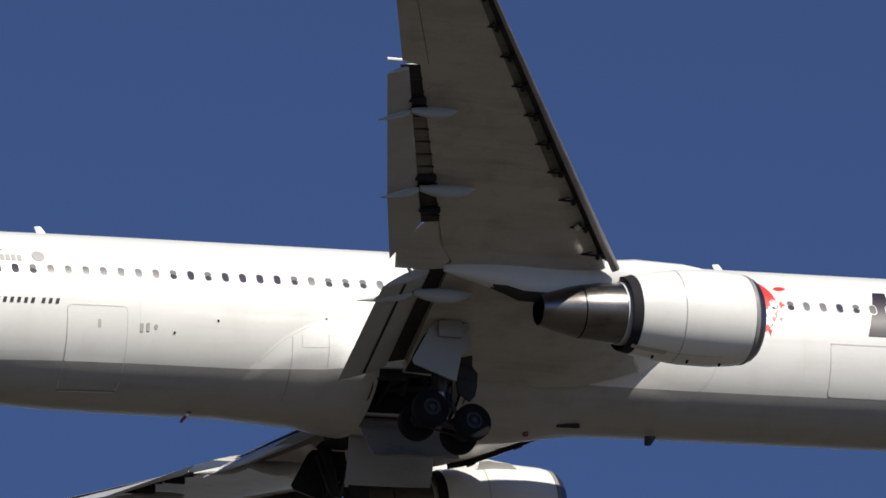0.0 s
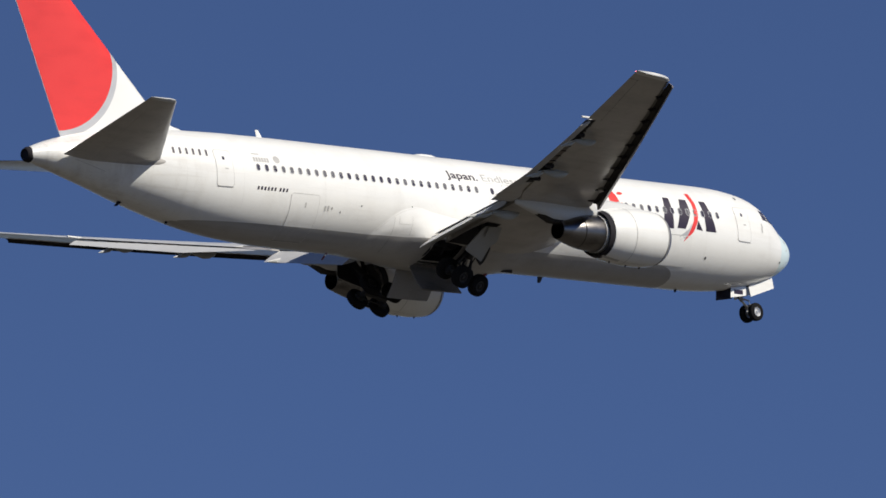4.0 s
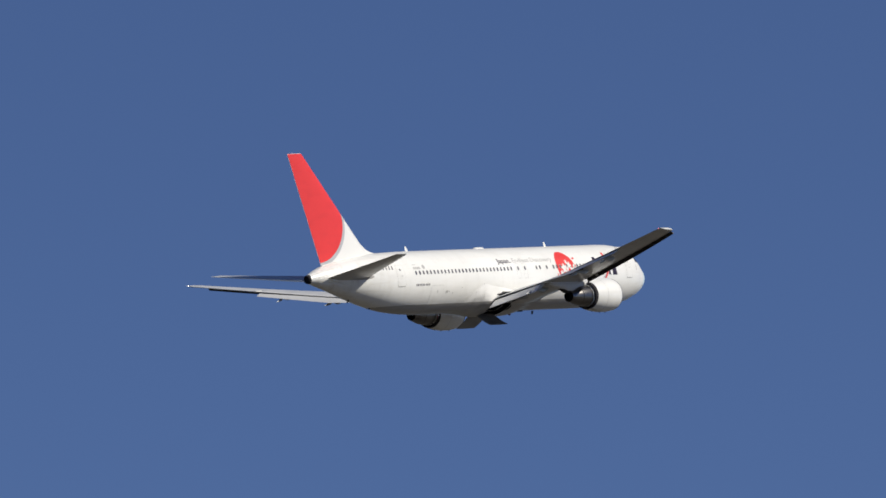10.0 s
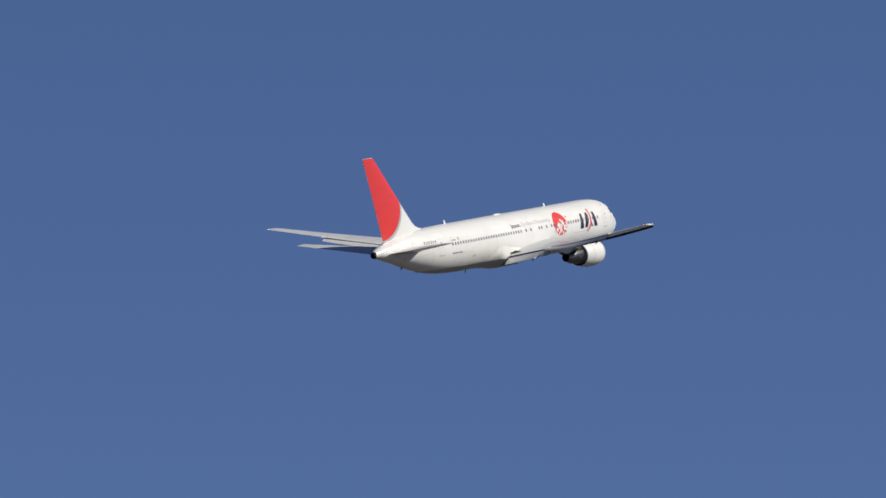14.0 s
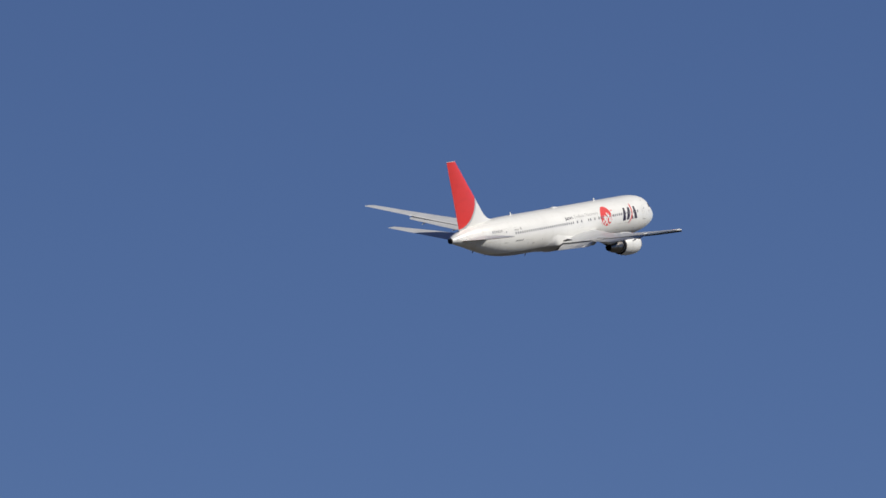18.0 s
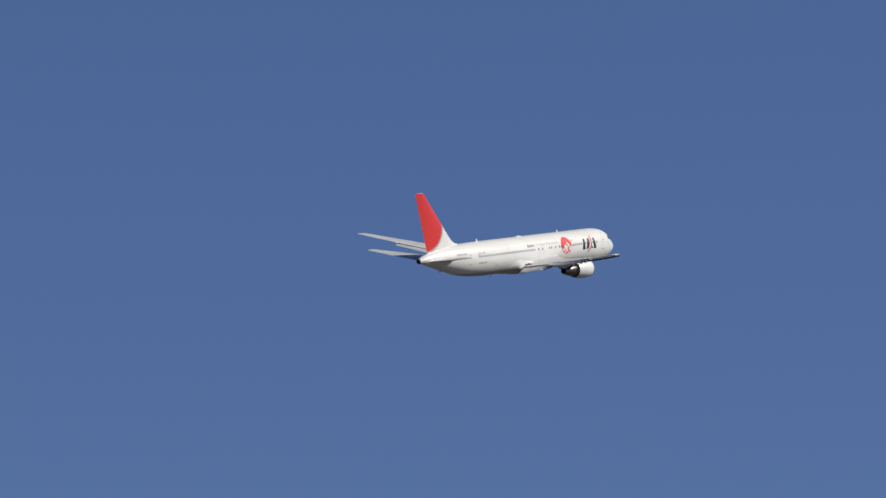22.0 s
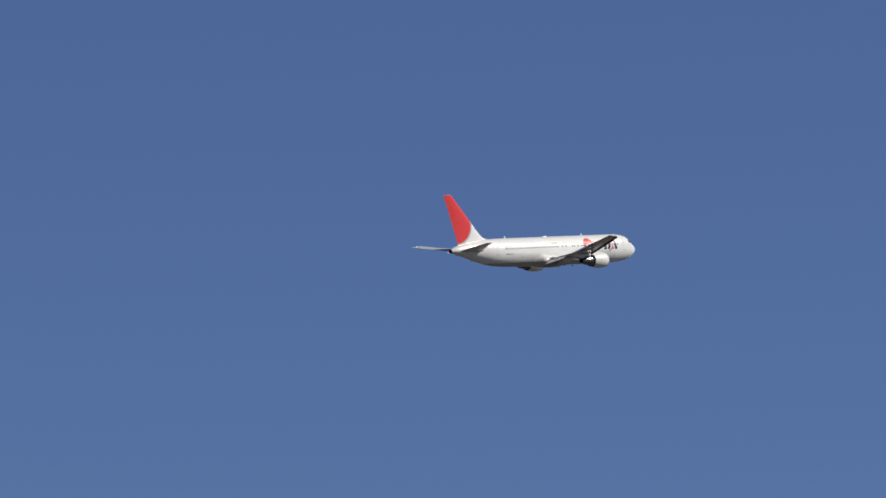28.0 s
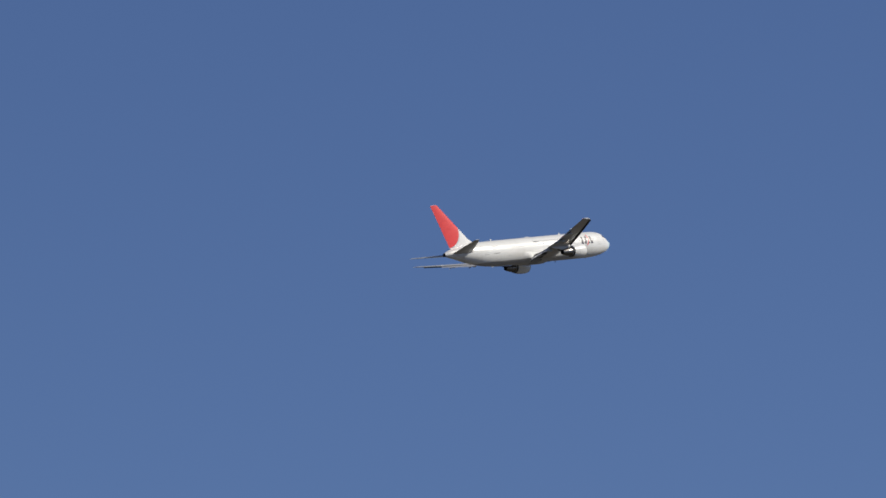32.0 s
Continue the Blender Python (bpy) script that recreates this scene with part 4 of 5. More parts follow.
# airline mark on the forward fuselage: plain dark shapes crossed by a red and silver arc
mark = skin_shape("airline_mark", [(11.92, 1.49), (11.50, 1.49), (11.62, -0.15), (12.42, -0.15)], BLACK, fuselage, "plain dark tapered bar of the airline mark")
skin_shape("mark_wedge", [(11.36, -0.10), (10.75, -0.10), (10.24, 0.75), (10.22, 1.49), (10.72, 1.49)], BLACK, mark, "plain dark slanted wedge")
skin_shape("mark_foot", [(9.75, 0.41), (9.5, -0.11), (9.96, -0.06)], BLACK, mark)
skin_shape("mark_bar", [(9.26, 1.49), (8.84, 1.49), (8.48, -0.12), (9.24, -0.12)], BLACK, mark, "plain dark tapered bar")
skin_shape("mark_arc", [(10.01, 1.86), (9.71, 1.88), (9.64, 1.31), (9.68, 0.73), (9.83, 0.3), (10.18, -0.23), (10.88, -0.76), (10.44, -0.2), (10.08, 0.38), (9.94, 0.82), (9.91, 1.33)], RED, mark, "red arc", off=0.013)
skin_shape("mark_shadow", [(10.88, -0.76), (11.16, -0.68), (11.17, -0.49), (10.83, -0.42), (10.47, -0.07), (10.25, 0.21), (10.44, -0.2)], SILVER, mark, "silver tail of the arc", off=0.012)

# red disc with white blossoms
def ring_points(cx_, cz_, rx, rz, n=36, lobes=0, depth=0.0, turn=0.0):
    return [(cx_ + (rx * (1 + depth * math.cos(lobes * a))) * math.cos(a + turn), cz_ + (rz * (1 + depth * math.cos(lobes * a))) * math.sin(a + turn)) for a in (2 * math.pi * i / n for i in range(n))]


disc = skin_shape("red_disc", ring_points(16.78, 0.81, 1.45, 1.26, 48), RED, fuselage, "red disc with white blossoms")
for bx, bz, br, tw in ((17.12, 0.62, 0.34, 0.2), (16.22, 0.86, 0.26, 0.7), (16.80, 0.12, 0.26, 1.0), (16.02, 0.22, 0.21, 0.1), (17.62, 0.20, 0.22, 0.5), (16.55, 1.16, 0.15, 0.9), (15.62, 0.50, 0.17, 0.3), (17.2, -0.18, 0.16, 0.8),
                       (16.35, -0.20, 0.15, 0.4), (15.45, 0.80, 0.13, 0.6), (15.72, 0.18, 0.15, 0.9), (16.60, 0.55, 0.17, 0.2), (15.95, 0.55, 0.14, 1.1)):
    skin_shape("blossom", ring_points(bx, bz, br, br, 40, 5, 0.28, tw), WHITE, disc, "", off=0.016)
for pts in ([(15.30, 1.42), (15.18, 1.51), (15.0, 1.53), (14.84, 1.46), (15.0, 1.37), (15.18, 1.35)], [(15.27, 0.82), (15.17, 0.96), (15.15, 0.84), (15.06, 0.79), (15.16, 0.74), (15.23, 0.65)],
            [(15.80, -0.08), (15.66, -0.10), (15.73, -0.30)], [(15.36, 0.34), (15.22, 0.32), (15.30, 0.2)], [(16.15, -0.42), (16.0, -0.5), (16.2, -0.55)], [(18.35, 0.2), (18.2, 0.1), (18.3, -0.05)], [(18.0, -0.1), (17.85, -0.22), (18.0, -0.3)]):
    skin_shape("petal", pts, RED, disc, "", off=0.012)


# slogan in two inks
def lettering(name, body, x, z, height, width, mat, bold=0.0):
    cu = bpy.data.curves.new(name, "FONT")
    cu.body, cu.size, cu.offset, cu.resolution_u = body, 1.0, bold, 3
    ob = bpy.data.objects.new(name, cu)
    scene.collection.objects.link(ob)
    dg = bpy.context.evaluated_depsgraph_get()
    dg.update()
    me = ob.evaluated_get(dg).to_mesh()
    bm = bmesh.new()
    bm.from_mesh(me)
    ob.evaluated_get(dg).to_mesh_clear()
    bpy.data.objects.remove(ob)
    x0, x1 = min(v.co.x for v in bm.verts), max(v.co.x for v in bm.verts)
    for v in bm.verts:
        v.co = ((x - (v.co.x - x0) / (x1 - x0) * width), z + v.co.y / 0.70 * height, 0)
    return flat_to_skin(name, bm, mat, fuselage, f"lettering {body}", 1, 0.010, 0.4)


lettering("slogan", "Japan.", 27.55, 1.24, 0.40, 2.20, BLACK, 0.015)
lettering("slogan", "Endless", 25.02, 1.26, 0.38, 2.62, GREYINK)
lettering("slogan", "Discovery", 22.12, 1.26, 0.38, 3.45, GREYINK)


def bars(name, x, z0, z1, widths, gap, mat, label, slant=0.0):
    first = None
    for w in widths:
        p = [(x, z0), (x - w, z0), (x - w - slant, z1), (x - slant, z1)]
        ob = skin_shape(name if first is None else "bar", p, mat, first or fuselage, label if first is None else "")
        first = first or ob
        x -= w + gap


bars("registration_mark", 46.1, 1.04, 1.36, [0.13] * 6, 0.28, BLACK, "dark bars of the registration mark", 0.04)
bars("type_mark", 40.97, -0.43, -0.26, [0.11] * 6 + [0.001] + [0.11] * 3, 0.11, BLACK, "small dark slanted bars", 0.05)
bars("partner_mark", 41.0, 0.98, 1.20, [0.13] * 6, 0.05, GREYINK, "small grey bars beside a round emblem")
skin_shape("partner_emblem", ring_points(39.42, 1.18, 0.20, 0.19, 16), GREYINK, fuselage)
bars("operator_mark", 41.0, 1.36, 1.41, [0.5], 0.05, GREYINK, "thin grey bar")

# panel joints: hoops round the tail cone, access doors under it, front seam of the wing fairing
def skin_line(name, pts, width, mat, s=1, off=0.007):
    """A thin line laid on the skin through (station, height) points."""
    lo = [skin(x - width / 2, z - width / 2, s, off) for x, z in pts]
    hi = [skin(x + width / 2, z + width / 2, s, off) for x, z in pts]
    n = len(pts)
    return mesh_part(name, lo + hi, [(i, i + 1, n + i + 1, n + i) for i in range(n - 1)], mat, fuselage)


skin_line("hinge_line", [(x, -0.455) for x in span(10.9, 13.72, 14)], 0.03, LINE, 1, 0.018)
skin_line("hinge_line", [(x, -0.43) for x in span(36.95, 38.57, 8)], 0.022, LINE, 1, 0.018)
skin_line("sill_line", [(x, -2.52) for x in span(36.85, 38.70, 8)], 0.026, BANDGREY, 1, 0.018)
for x0 in (42.5, 5.72):
    skin_line("sill_line", [(x, -0.42 if x0 > 20 else -0.40) for x in span(x0, x0 + 0.96, 5)], 0.04, BANDGREY, 1, 0.018)
for s in (1, -1):
    for x in (45.35, 49.2, 51.6, 53.3):
        zc, hz, hw = section(x)
        skin_line("panel_joint", [(x, zc + hz * 0.96 * math.cos(a)) for a in span(0.35, math.pi - 0.2, 18)], 0.016, JOINT, s)
    skin_line("panel_joint", [(50.0 + 0.2 * k, -0.06 + 0.055 * k) for k in range(10)], 0.025, LINE, s)
    skin_line("panel_joint", [(17.55, -1.30), (17.60, -1.48), (17.74, -1.69), (17.85, -1.82), (18.0, -1.93), (18.28, -2.12), (18.8, -2.38)], 0.022, JOINT, s)
    for x in (9.2, 14.6, 20.4, 31.2, 36.4, 41.8):
        skin_line("skin_joint", [(x, 2.55 * math.cos(a)) for a in span(0.3, 2.2, 16)], 0.014, JOINT, s, 0.004)

def fair_skin(x, z, s=1, off=0.006):
    """A point on the side of the wing-to-body fairing at a height."""
    half = fair_ring(x)[:23]
    for p, q in zip(half, half[1:]):
        if q[2] <= z <= p[2]:
            k = (p[2] - z) / max(1e-6, p[2] - q[2])
            n = Vector((0, p[2] - q[2], q[1] - p[1])).normalized() * off
            return Vector((x, (p[1] + (q[1] - p[1]) * k + n.y) * s, z + n.z))
    return Vector((x, (half[0][1] + off) * s, z))


def fair_line(pts, width, mat, s):
    lo = [fair_skin(x - width / 2, z - width / 2, s) for x, z in pts]
    hi = [fair_skin(x + width / 2, z + width / 2, s) for x, z in pts]
    n = len(pts)
    mesh_part("fairing_joint", lo + hi, [(i, i + 1, n + i + 1, n + i) for i in range(n - 1)], mat, fairing)


for s in (1, -1):
    fair_line([(31.5, z) for z in span(-1.06, -1.93, 10)], 0.016, LINE, s)
    fair_line([(31.5, z) for z in span(-1.97, -2.62, 8)], 0.016, DIMGREY, s)
    fair_line([(30.36, z) for z in span(-0.98, -1.90, 9)], 0.014, LINE, s)
    fair_line([(x, -1.38) for x in span(31.20, 30.36, 6)], 0.014, LINE, s)
    fair_line([(31.20, z) for z in span(-1.02, -1.38, 5)], 0.014, LINE, s)
    # edge of the fairing on the body
    fair_line([(x, hermite(FAIR, x)[0] - 0.05) for x in span(28.6, 32.5, 26)], 0.022, JOINT, s)
# dark scoop in the belly under the wing
mesh_part("belly_scoop", *box((21.60, 0.52, -2.85), (22.35, 0.60, -2.72)), CAVITY, airliner, "dark air outlet in the belly", smooth=False)

# cockpit windows
for s in (1, -1):
    for x0, x1, z0, z1 in ((2.62, 3.08, 0.80, 1.18), (3.14, 3.66, 0.86, 1.42), (3.74, 4.26, 0.92, 1.52)):
        skin_shape("cockpit_window", [(x0, z0), (x1, z0 + 0.05), (x1, z1), (x0 + 0.08, z1 - 0.10)], GLASS, fuselage, "dark cockpit window", s, 0.012)
# small ports, vents and probes on the starboard side
for x, z, r, mat in ((9.05, -1.42, 0.06, DARK), (5.9, 1.98, 0.07, DARK), (35.3, -1.12, 0.035, DARK), (33.9, -0.72, 0.035, DARK), (30.4, -0.5, 0.03, DARK), (35.9, -0.98, 0.06, LINE), (1.95, -0.35, 0.05, LINE), (2.0, 0.05, 0.05, LINE), (2.65, -1.05, 0.05, DARK)):
    skin_shape("skin_port", ring_points(x, z, r, r * 1.2, 10), mat, fuselage, "", off=0.014)
for x, z in ((36.35, -1.02), (36.15, -1.0), (37.7, -0.95), (4.6, 0.35), (4.55, 0.6)):
    skin_shape("placard", rounded(x - 0.05, x + 0.05, z - 0.12, z + 0.12, 0.02), LINE, fuselage, "", off=0.015)


# blade antennas and domes
def blade(name, x, z, chord, height, sweep, up=1, mat=WHITE, y=0.0):
    rg = []
    for k in (0, 0.5, 1):
        c = chord * (1 - 0.45 * k)
        rg.append([(x + sweep * k * -1 + u * c, y + w * 0.05, z + up * height * k) for u, w in ((0, 0), (0.25, 1), (0.7, 0.8), (1, 0), (0.7, -0.8), (0.25, -1))])
    return mesh_part(name, *loft(rg), mat, airliner, "blade antenna" if name == "antenna" else "")


blade("antenna", 38.05, 2.66, 0.42, 0.45, -0.30)
blade("antenna", 15.70, 2.66, 0.42, 0.42, -0.30)
blade("antenna", 18.8, -2.78, 0.40, 0.30, -0.22, -1, STEEL)
blade("antenna", 9.0, -2.66, 0.25, 0.18, -0.1, -1, DARK)
blade("drain_mast", 47.9, -1.2, 0.35, 0.25, -0.40, -1, DARK)
blade("drain_mast", 44.9, -1.95, 0.22, 0.13, -0.12, -1, DARK)
dome = []
for u, w, h in ((0, 0.05, 0.01), (0.08, 0.22, 0.09), (0.3, 0.30, 0.13), (0.7, 0.30, 0.13), (0.92, 0.22, 0.09), (1, 0.05, 0.01)):
    dome.append([(26.1 + 1.5 * u, w * math.sin(a), 2.66 + (h + 0.04) * math.cos(a) ** 0.7) for a in (-1.5 + 3.0 * k / 10 for k in range(11))])
mesh_part("antenna_dome", *loft(dome, closed=False), WHITE, airliner, "low white antenna dome")
# striped mast under the rear belly, belly beacon
v = tube((34.1, 0.0, -2.68), (34.45, 0.0, -3.05), 0.055, 0.045, 8)
mesh_part("striped_mast", *v, MASTRED, airliner, "red and white striped drain mast")
mesh_part("mast_band", *tube((34.2, 0, -2.79), (34.28, 0, -2.87), 0.062, 0.06, 8), WHITE, airliner)
mesh_part("beacon", *revolve([(23.2, 0.001), (23.24, 0.09), (23.36, 0.09), (23.4, 0.001)], (0.30, -3.02), 12), MASTRED, airliner, "red belly beacon")


# ---- landing gear ----
def wheel(c, r, w, parent, pivot, rim=0.52, face=RIM, cap=HUB):
    x, y, z = c
    prof = [(-w / 2, r * rim), (-w / 2, r * 0.86), (-w * 0.38, r * 0.97), (-w * 0.15, r), (w * 0.15, r), (w * 0.38, r * 0.97), (w / 2, r * 0.86), (w / 2, r * rim)]
    n = 28

    def spin(pr, cap=False):
        return loft([[(x + rr * math.cos(2 * math.pi * i / n), y + a, z + rr * math.sin(2 * math.pi * i / n)) for i in range(n)] for a, rr in pr], cap=cap)
    t = mesh_part("tyre", *spin(prof), TYRE, parent, "black tyre", pivot=pivot)
    mesh_part("rim", *spin([(-w * 0.44, r * 0.54), (-w * 0.40, r * 0.50), (-w * 0.28, r * 0.30), (-w * 0.36, r * 0.12), (-w * 0.36, 0.01)]), face, t, pivot=Vector((x, y, z)))
    mesh_part("rim", *spin([(w * 0.44, r * 0.54), (w * 0.40, r * 0.50), (w * 0.28, r * 0.30), (w * 0.36, r * 0.12), (w * 0.36, 0.01)]), face, t, pivot=Vector((x, y, z)))
    for sg in (-1, 1):
        hub_ = mesh_part("hub_cap", *spin([(sg * w * 0.30, r * 0.46), (sg * w * 0.42, r * 0.44), (sg * w * 0.42, r * 0.36), (sg * w * 0.30, r * 0.34)]), cap, t, pivot=Vector((x, y, z)))
        mesh_part("axle_nut", *spin([(sg * w * 0.3, r * 0.17), (sg * w * 0.50, r * 0.15), (sg * w * 0.52, 0.005)]), cap, t, pivot=Vector((x, y, z)))
    return t


GEAR = {}


def main_gear(s):
    pv = Vector((27.75, 4.95 * s, -1.62))
    hub = Vector((27.78, 4.45 * s, -4.53))
    leg = mesh_part("main_gear", *tube(pv, hub + Vector((0, 0, 1.0)), 0.22, 0.20, 14), STEEL, airliner, "main landing gear leg", pivot=pv)
    mesh_part("piston", *tube(hub + Vector((0, 0, 1.2)), hub, 0.13, 0.13, 12), BARE, leg, "bright piston", pivot=pv)
    tilt = math.radians(16)
    f, b = hub + Vector((-0.66, 0, -0.66 * math.tan(tilt))), hub + Vector((0.66, 0, 0.66 * math.tan(tilt)))
    mesh_part("bogie_beam", *tube(f, b, 0.15, 0.15, 10), STEEL, leg, pivot=pv)
    for c in (f, b):
        mesh_part("axle", *tube(c + Vector((0, -0.62, 0)), c + Vector((0, 0.62, 0)), 0.09, 0.09, 8), STEEL, leg, pivot=pv)
        for dy in (-0.57, 0.57):
            wheel((c.x, c.y + dy, c.z), 0.57, 0.40, leg, pv)
    mesh_part("drag_brace", *tube(pv + Vector((-0.85, -0.15 * s, -0.25)), hub + Vector((-0.12, 0, 1.15)), 0.10, 0.09, 8), STEEL, leg, pivot=pv)
    mesh_part("side_brace", *tube(pv + Vector((0.32, -0.10 * s, -0.3)), hub + Vector((0.1, -0.05 * s, 1.1)), 0.08, 0.08, 8), STEEL, leg, pivot=pv)
    mesh_part("torque_link", *merge(tube(hub + Vector((0.2, 0, 1.2)), hub + Vector((0.55, 0, 0.75)), 0.06, 0.05, 6), tube(hub + Vector((0.55, 0, 0.75)), hub + Vector((0.15, 0, 0.25)), 0.05, 0.06, 6)), STEEL, leg, pivot=pv)
    for dx, dy, r in ((0.24, 0.10, 0.025), (0.30, -0.12, 0.035), (-0.28, 0.14, 0.03), (-0.20, -0.22, 0.04)):
        mesh_part("hydraulic_line", *tube(pv + Vector((dx, dy * s, -0.2)), hub + Vector((dx, 0, 0.5)), r, r, 6), DARK, leg, pivot=pv)
    # truck positioner and brake rods along the beam
    mesh_part("positioner", *tube(hub + Vector((-0.22, 0, 0.95)), f + Vector((0.12, 0, 0.10)), 0.07, 0.05, 8), STEEL, leg, pivot=pv)
    for dy in (-0.3, 0.3):
        mesh_part("brake_rod", *tube(f + Vector((0, dy, -0.16)), b + Vector((0, dy, -0.16)), 0.035, 0.035, 6), STEEL, leg, pivot=pv)
    for c in (f, b):
        for dy in (-0.33, 0.33):
            mesh_part("brake_pack", *tube(c + Vector((0, dy - 0.08, 0)), c + Vector((0, dy + 0.08, 0)), 0.27, 0.27, 16), STEEL, leg, pivot=pv)
    # door carried on the leg's outer side
    yo = 0.26 * s
    shape = [(28.04, -1.58), (28.22, -1.74), (28.90, -2.81), (28.85, -2.96), (27.54, -3.46), (27.31, -2.65), (26.94, -2.34), (26.97, -1.60)]
    d = slab([Vector((x, pv.y + yo * (1 - 0.21 * (-1.58 - z)), z)) for x, z in shape], 0.05, (0, 1, 0.1 * s))
    ld = mesh_part("leg_door", *d, [LEGGREY, CAVITY], leg, "grey door on the gear leg, dark inside", smooth=False, pivot=pv)
    for f in ld.data.polygons:
        f.material_index = 1 if f.normal.y * s < -0.5 else 0
    hinge = slab([Vector((x, pv.y + yo * 1.45, z)) for x, z in ((27.99, -1.58), (27.23, -1.56), (27.28, -2.11), (28.03, -2.09))], 0.04, (0, 1, 0))
    mesh_part("hinge_panel", *hinge, LEGGREY, ld, smooth=False, pivot=pv)
    # added dark plate ahead of the leg, over the brace and hoses
    shield = slab([Vector((x, pv.y - 0.45 * s, z)) for x, z in ((27.25, -2.46), (26.66, -2.33), (26.70, -2.70), (26.55, -2.92), (26.62, -3.35), (26.72, -3.66), (26.90, -3.84), (27.27, -3.56))], 0.07, (0, 1, 0))
    mesh_part("fore_leg_plate", *shield, CAVITY, leg, "dark shield plate ahead of the leg", smooth=False, pivot=pv)
    GEAR["main", s] = (leg, pv)
    # body door hinged by the keel; hangs open
    def door_shell(name, y0, y1, hp, label):
        v, f = bay_faces(fair_vf, s, y0, y1)
        n = len(v)
        inner = [(x, y * 0.975 + 0.012 * s, z + 0.05) for x, y, z in v]
        edges = collections.Counter(frozenset((q[k], q[(k + 1) % 4])) for q in f for k in range(4))
        rim = [(q[k], q[(k + 1) % 4]) for q in f for k in range(4) if edges[frozenset((q[k], q[(k + 1) % 4]))] == 1]
        faces = list(f) + [tuple(i + n for i in reversed(q)) for q in f] + [(b_, a_, a_ + n, b_ + n) for a_, b_ in rim]
        ob = mesh_part(name, v, f, DOORGREY, airliner, label, pivot=hp)
        mesh_part("inner_face", v + inner, faces[len(f):], INNER, ob, "dull inner face", pivot=hp)
        return ob
    hp = Vector((27.4, 0.47 * s, -2.98))
    door = door_shell("gear_door", 0.4, 1.95, hp, "grey main gear door")
    # narrow door on the body side, folds up under the wing
    hs = Vector((27.4, 2.46 * s, -1.6))
    GEAR["side_door", s] = (door_shell("side_gear_door", 1.95, 2.8, hs, "narrow grey gear door on the body side"), hs)
    GEAR["door", s] = (door, hp)


def nose_gear():
    pv = Vector((5.10, 0, -2.05))
    hub = Vector((5.10, 0, -4.18))
    leg = mesh_part("nose_gear", *tube(pv, hub + Vector((0, 0, 0.85)), 0.13, 0.11, 12), LEGGREY, airliner, "nose landing gear leg", pivot=pv)
    mesh_part("piston", *tube(hub + Vector((0, 0, 0.95)), hub, 0.075, 0.075, 10), BARE, leg, "bright piston", pivot=pv)
    mesh_part("axle", *tube(hub + Vector((0, -0.35, 0)), hub + Vector((0, 0.35, 0)), 0.06, 0.06, 8), STEEL, leg, pivot=pv)
    for dy in (-0.31, 0.31):
        wheel((hub.x, dy, hub.z), 0.47, 0.30, leg, pv, face=NOSERIM, cap=BARE)
    mesh_part("drag_strut", *tube(pv + Vector((0.25, 0.0, -0.3)), hub + Vector((0.05, 0, 1.0)), 0.06, 0.05, 8), STEEL, leg, pivot=pv)
    mesh_part("torque_link", *merge(tube(hub + Vector((-0.1, 0, 0.9)), hub + Vector((-0.38, 0, 0.5)), 0.04, 0.04, 6), tube(hub + Vector((-0.38, 0, 0.5)), hub + Vector((-0.08, 0, 0.12)), 0.04, 0.04, 6)), BARE, leg, pivot=pv)
    for dy in (-0.14, 0.14):
        mesh_part("taxi_lamp", *tube(hub + Vector((-0.16, dy, 1.1)), hub + Vector((-0.10, dy, 1.1)), 0.09, 0.09, 10), BARE, leg, pivot=pv)
    GEAR["nose", 0] = (leg, pv)
    # No well is cut; a black sheet on the skin paints its shade.
    rows_ = []
    for x in (2.5, 3.1, 3.7, 4.4, 5.1, 5.6):
        zc, hz, hw = section(x)
        rows_.append([(x, y, zc - (hz + 0.012) * math.sqrt(1 - (y / hw) ** 2)) for y in (-0.48, -0.24, 0, 0.24, 0.48)])
    mesh_part("nose_wheel_well", *loft(rows_, closed=False), DARK, airliner, "dark nose wheel well", smooth=False)
    for s in (1, -1):
        # forward doors, white, hinged along the sides of the well
        hp = Vector((3.3, 0.56 * s, -1.966))
        out = [(2.45, -1.72), (4.25, -2.24), (4.12, -2.80), (2.35, -2.24)]
        d = slab([Vector((x, hp.y, z)) for x, z in out], 0.05, (0, 1, 0))
        door = mesh_part("nose_gear_door", *d, WHITE, airliner, "white nose gear door", smooth=False, pivot=hp)
        GEAR["nose_door", s] = (door, hp)
        # rear doors, dark on their inner side
        hp = Vector((5.0, 0.50 * s, -2.34))
        out = [(4.38, -2.26), (5.52, -2.40), (5.58, -2.93), (4.42, -2.76)]
        d = slab([Vector((x, hp.y, z)) for x, z in out], 0.05, (0, 1, 0))
        door = mesh_part("nose_gear_door", *d, [WHITE, BLACK], airliner, "rear nose gear door, dark inside", smooth=False, pivot=hp, index=lambda c: 0 if c.y * s > 0.51 else 1)
        if s > 0:
            mesh_part("number_bar", *box((4.65, 0.526, -2.72), (5.3, 0.534, -2.5)), BLACK, door, "dark bar of a number", smooth=False)
        GEAR["nose_door_rear", s] = (door, hp)

for s in (1, -1):
    main_gear(s)
nose_gear()


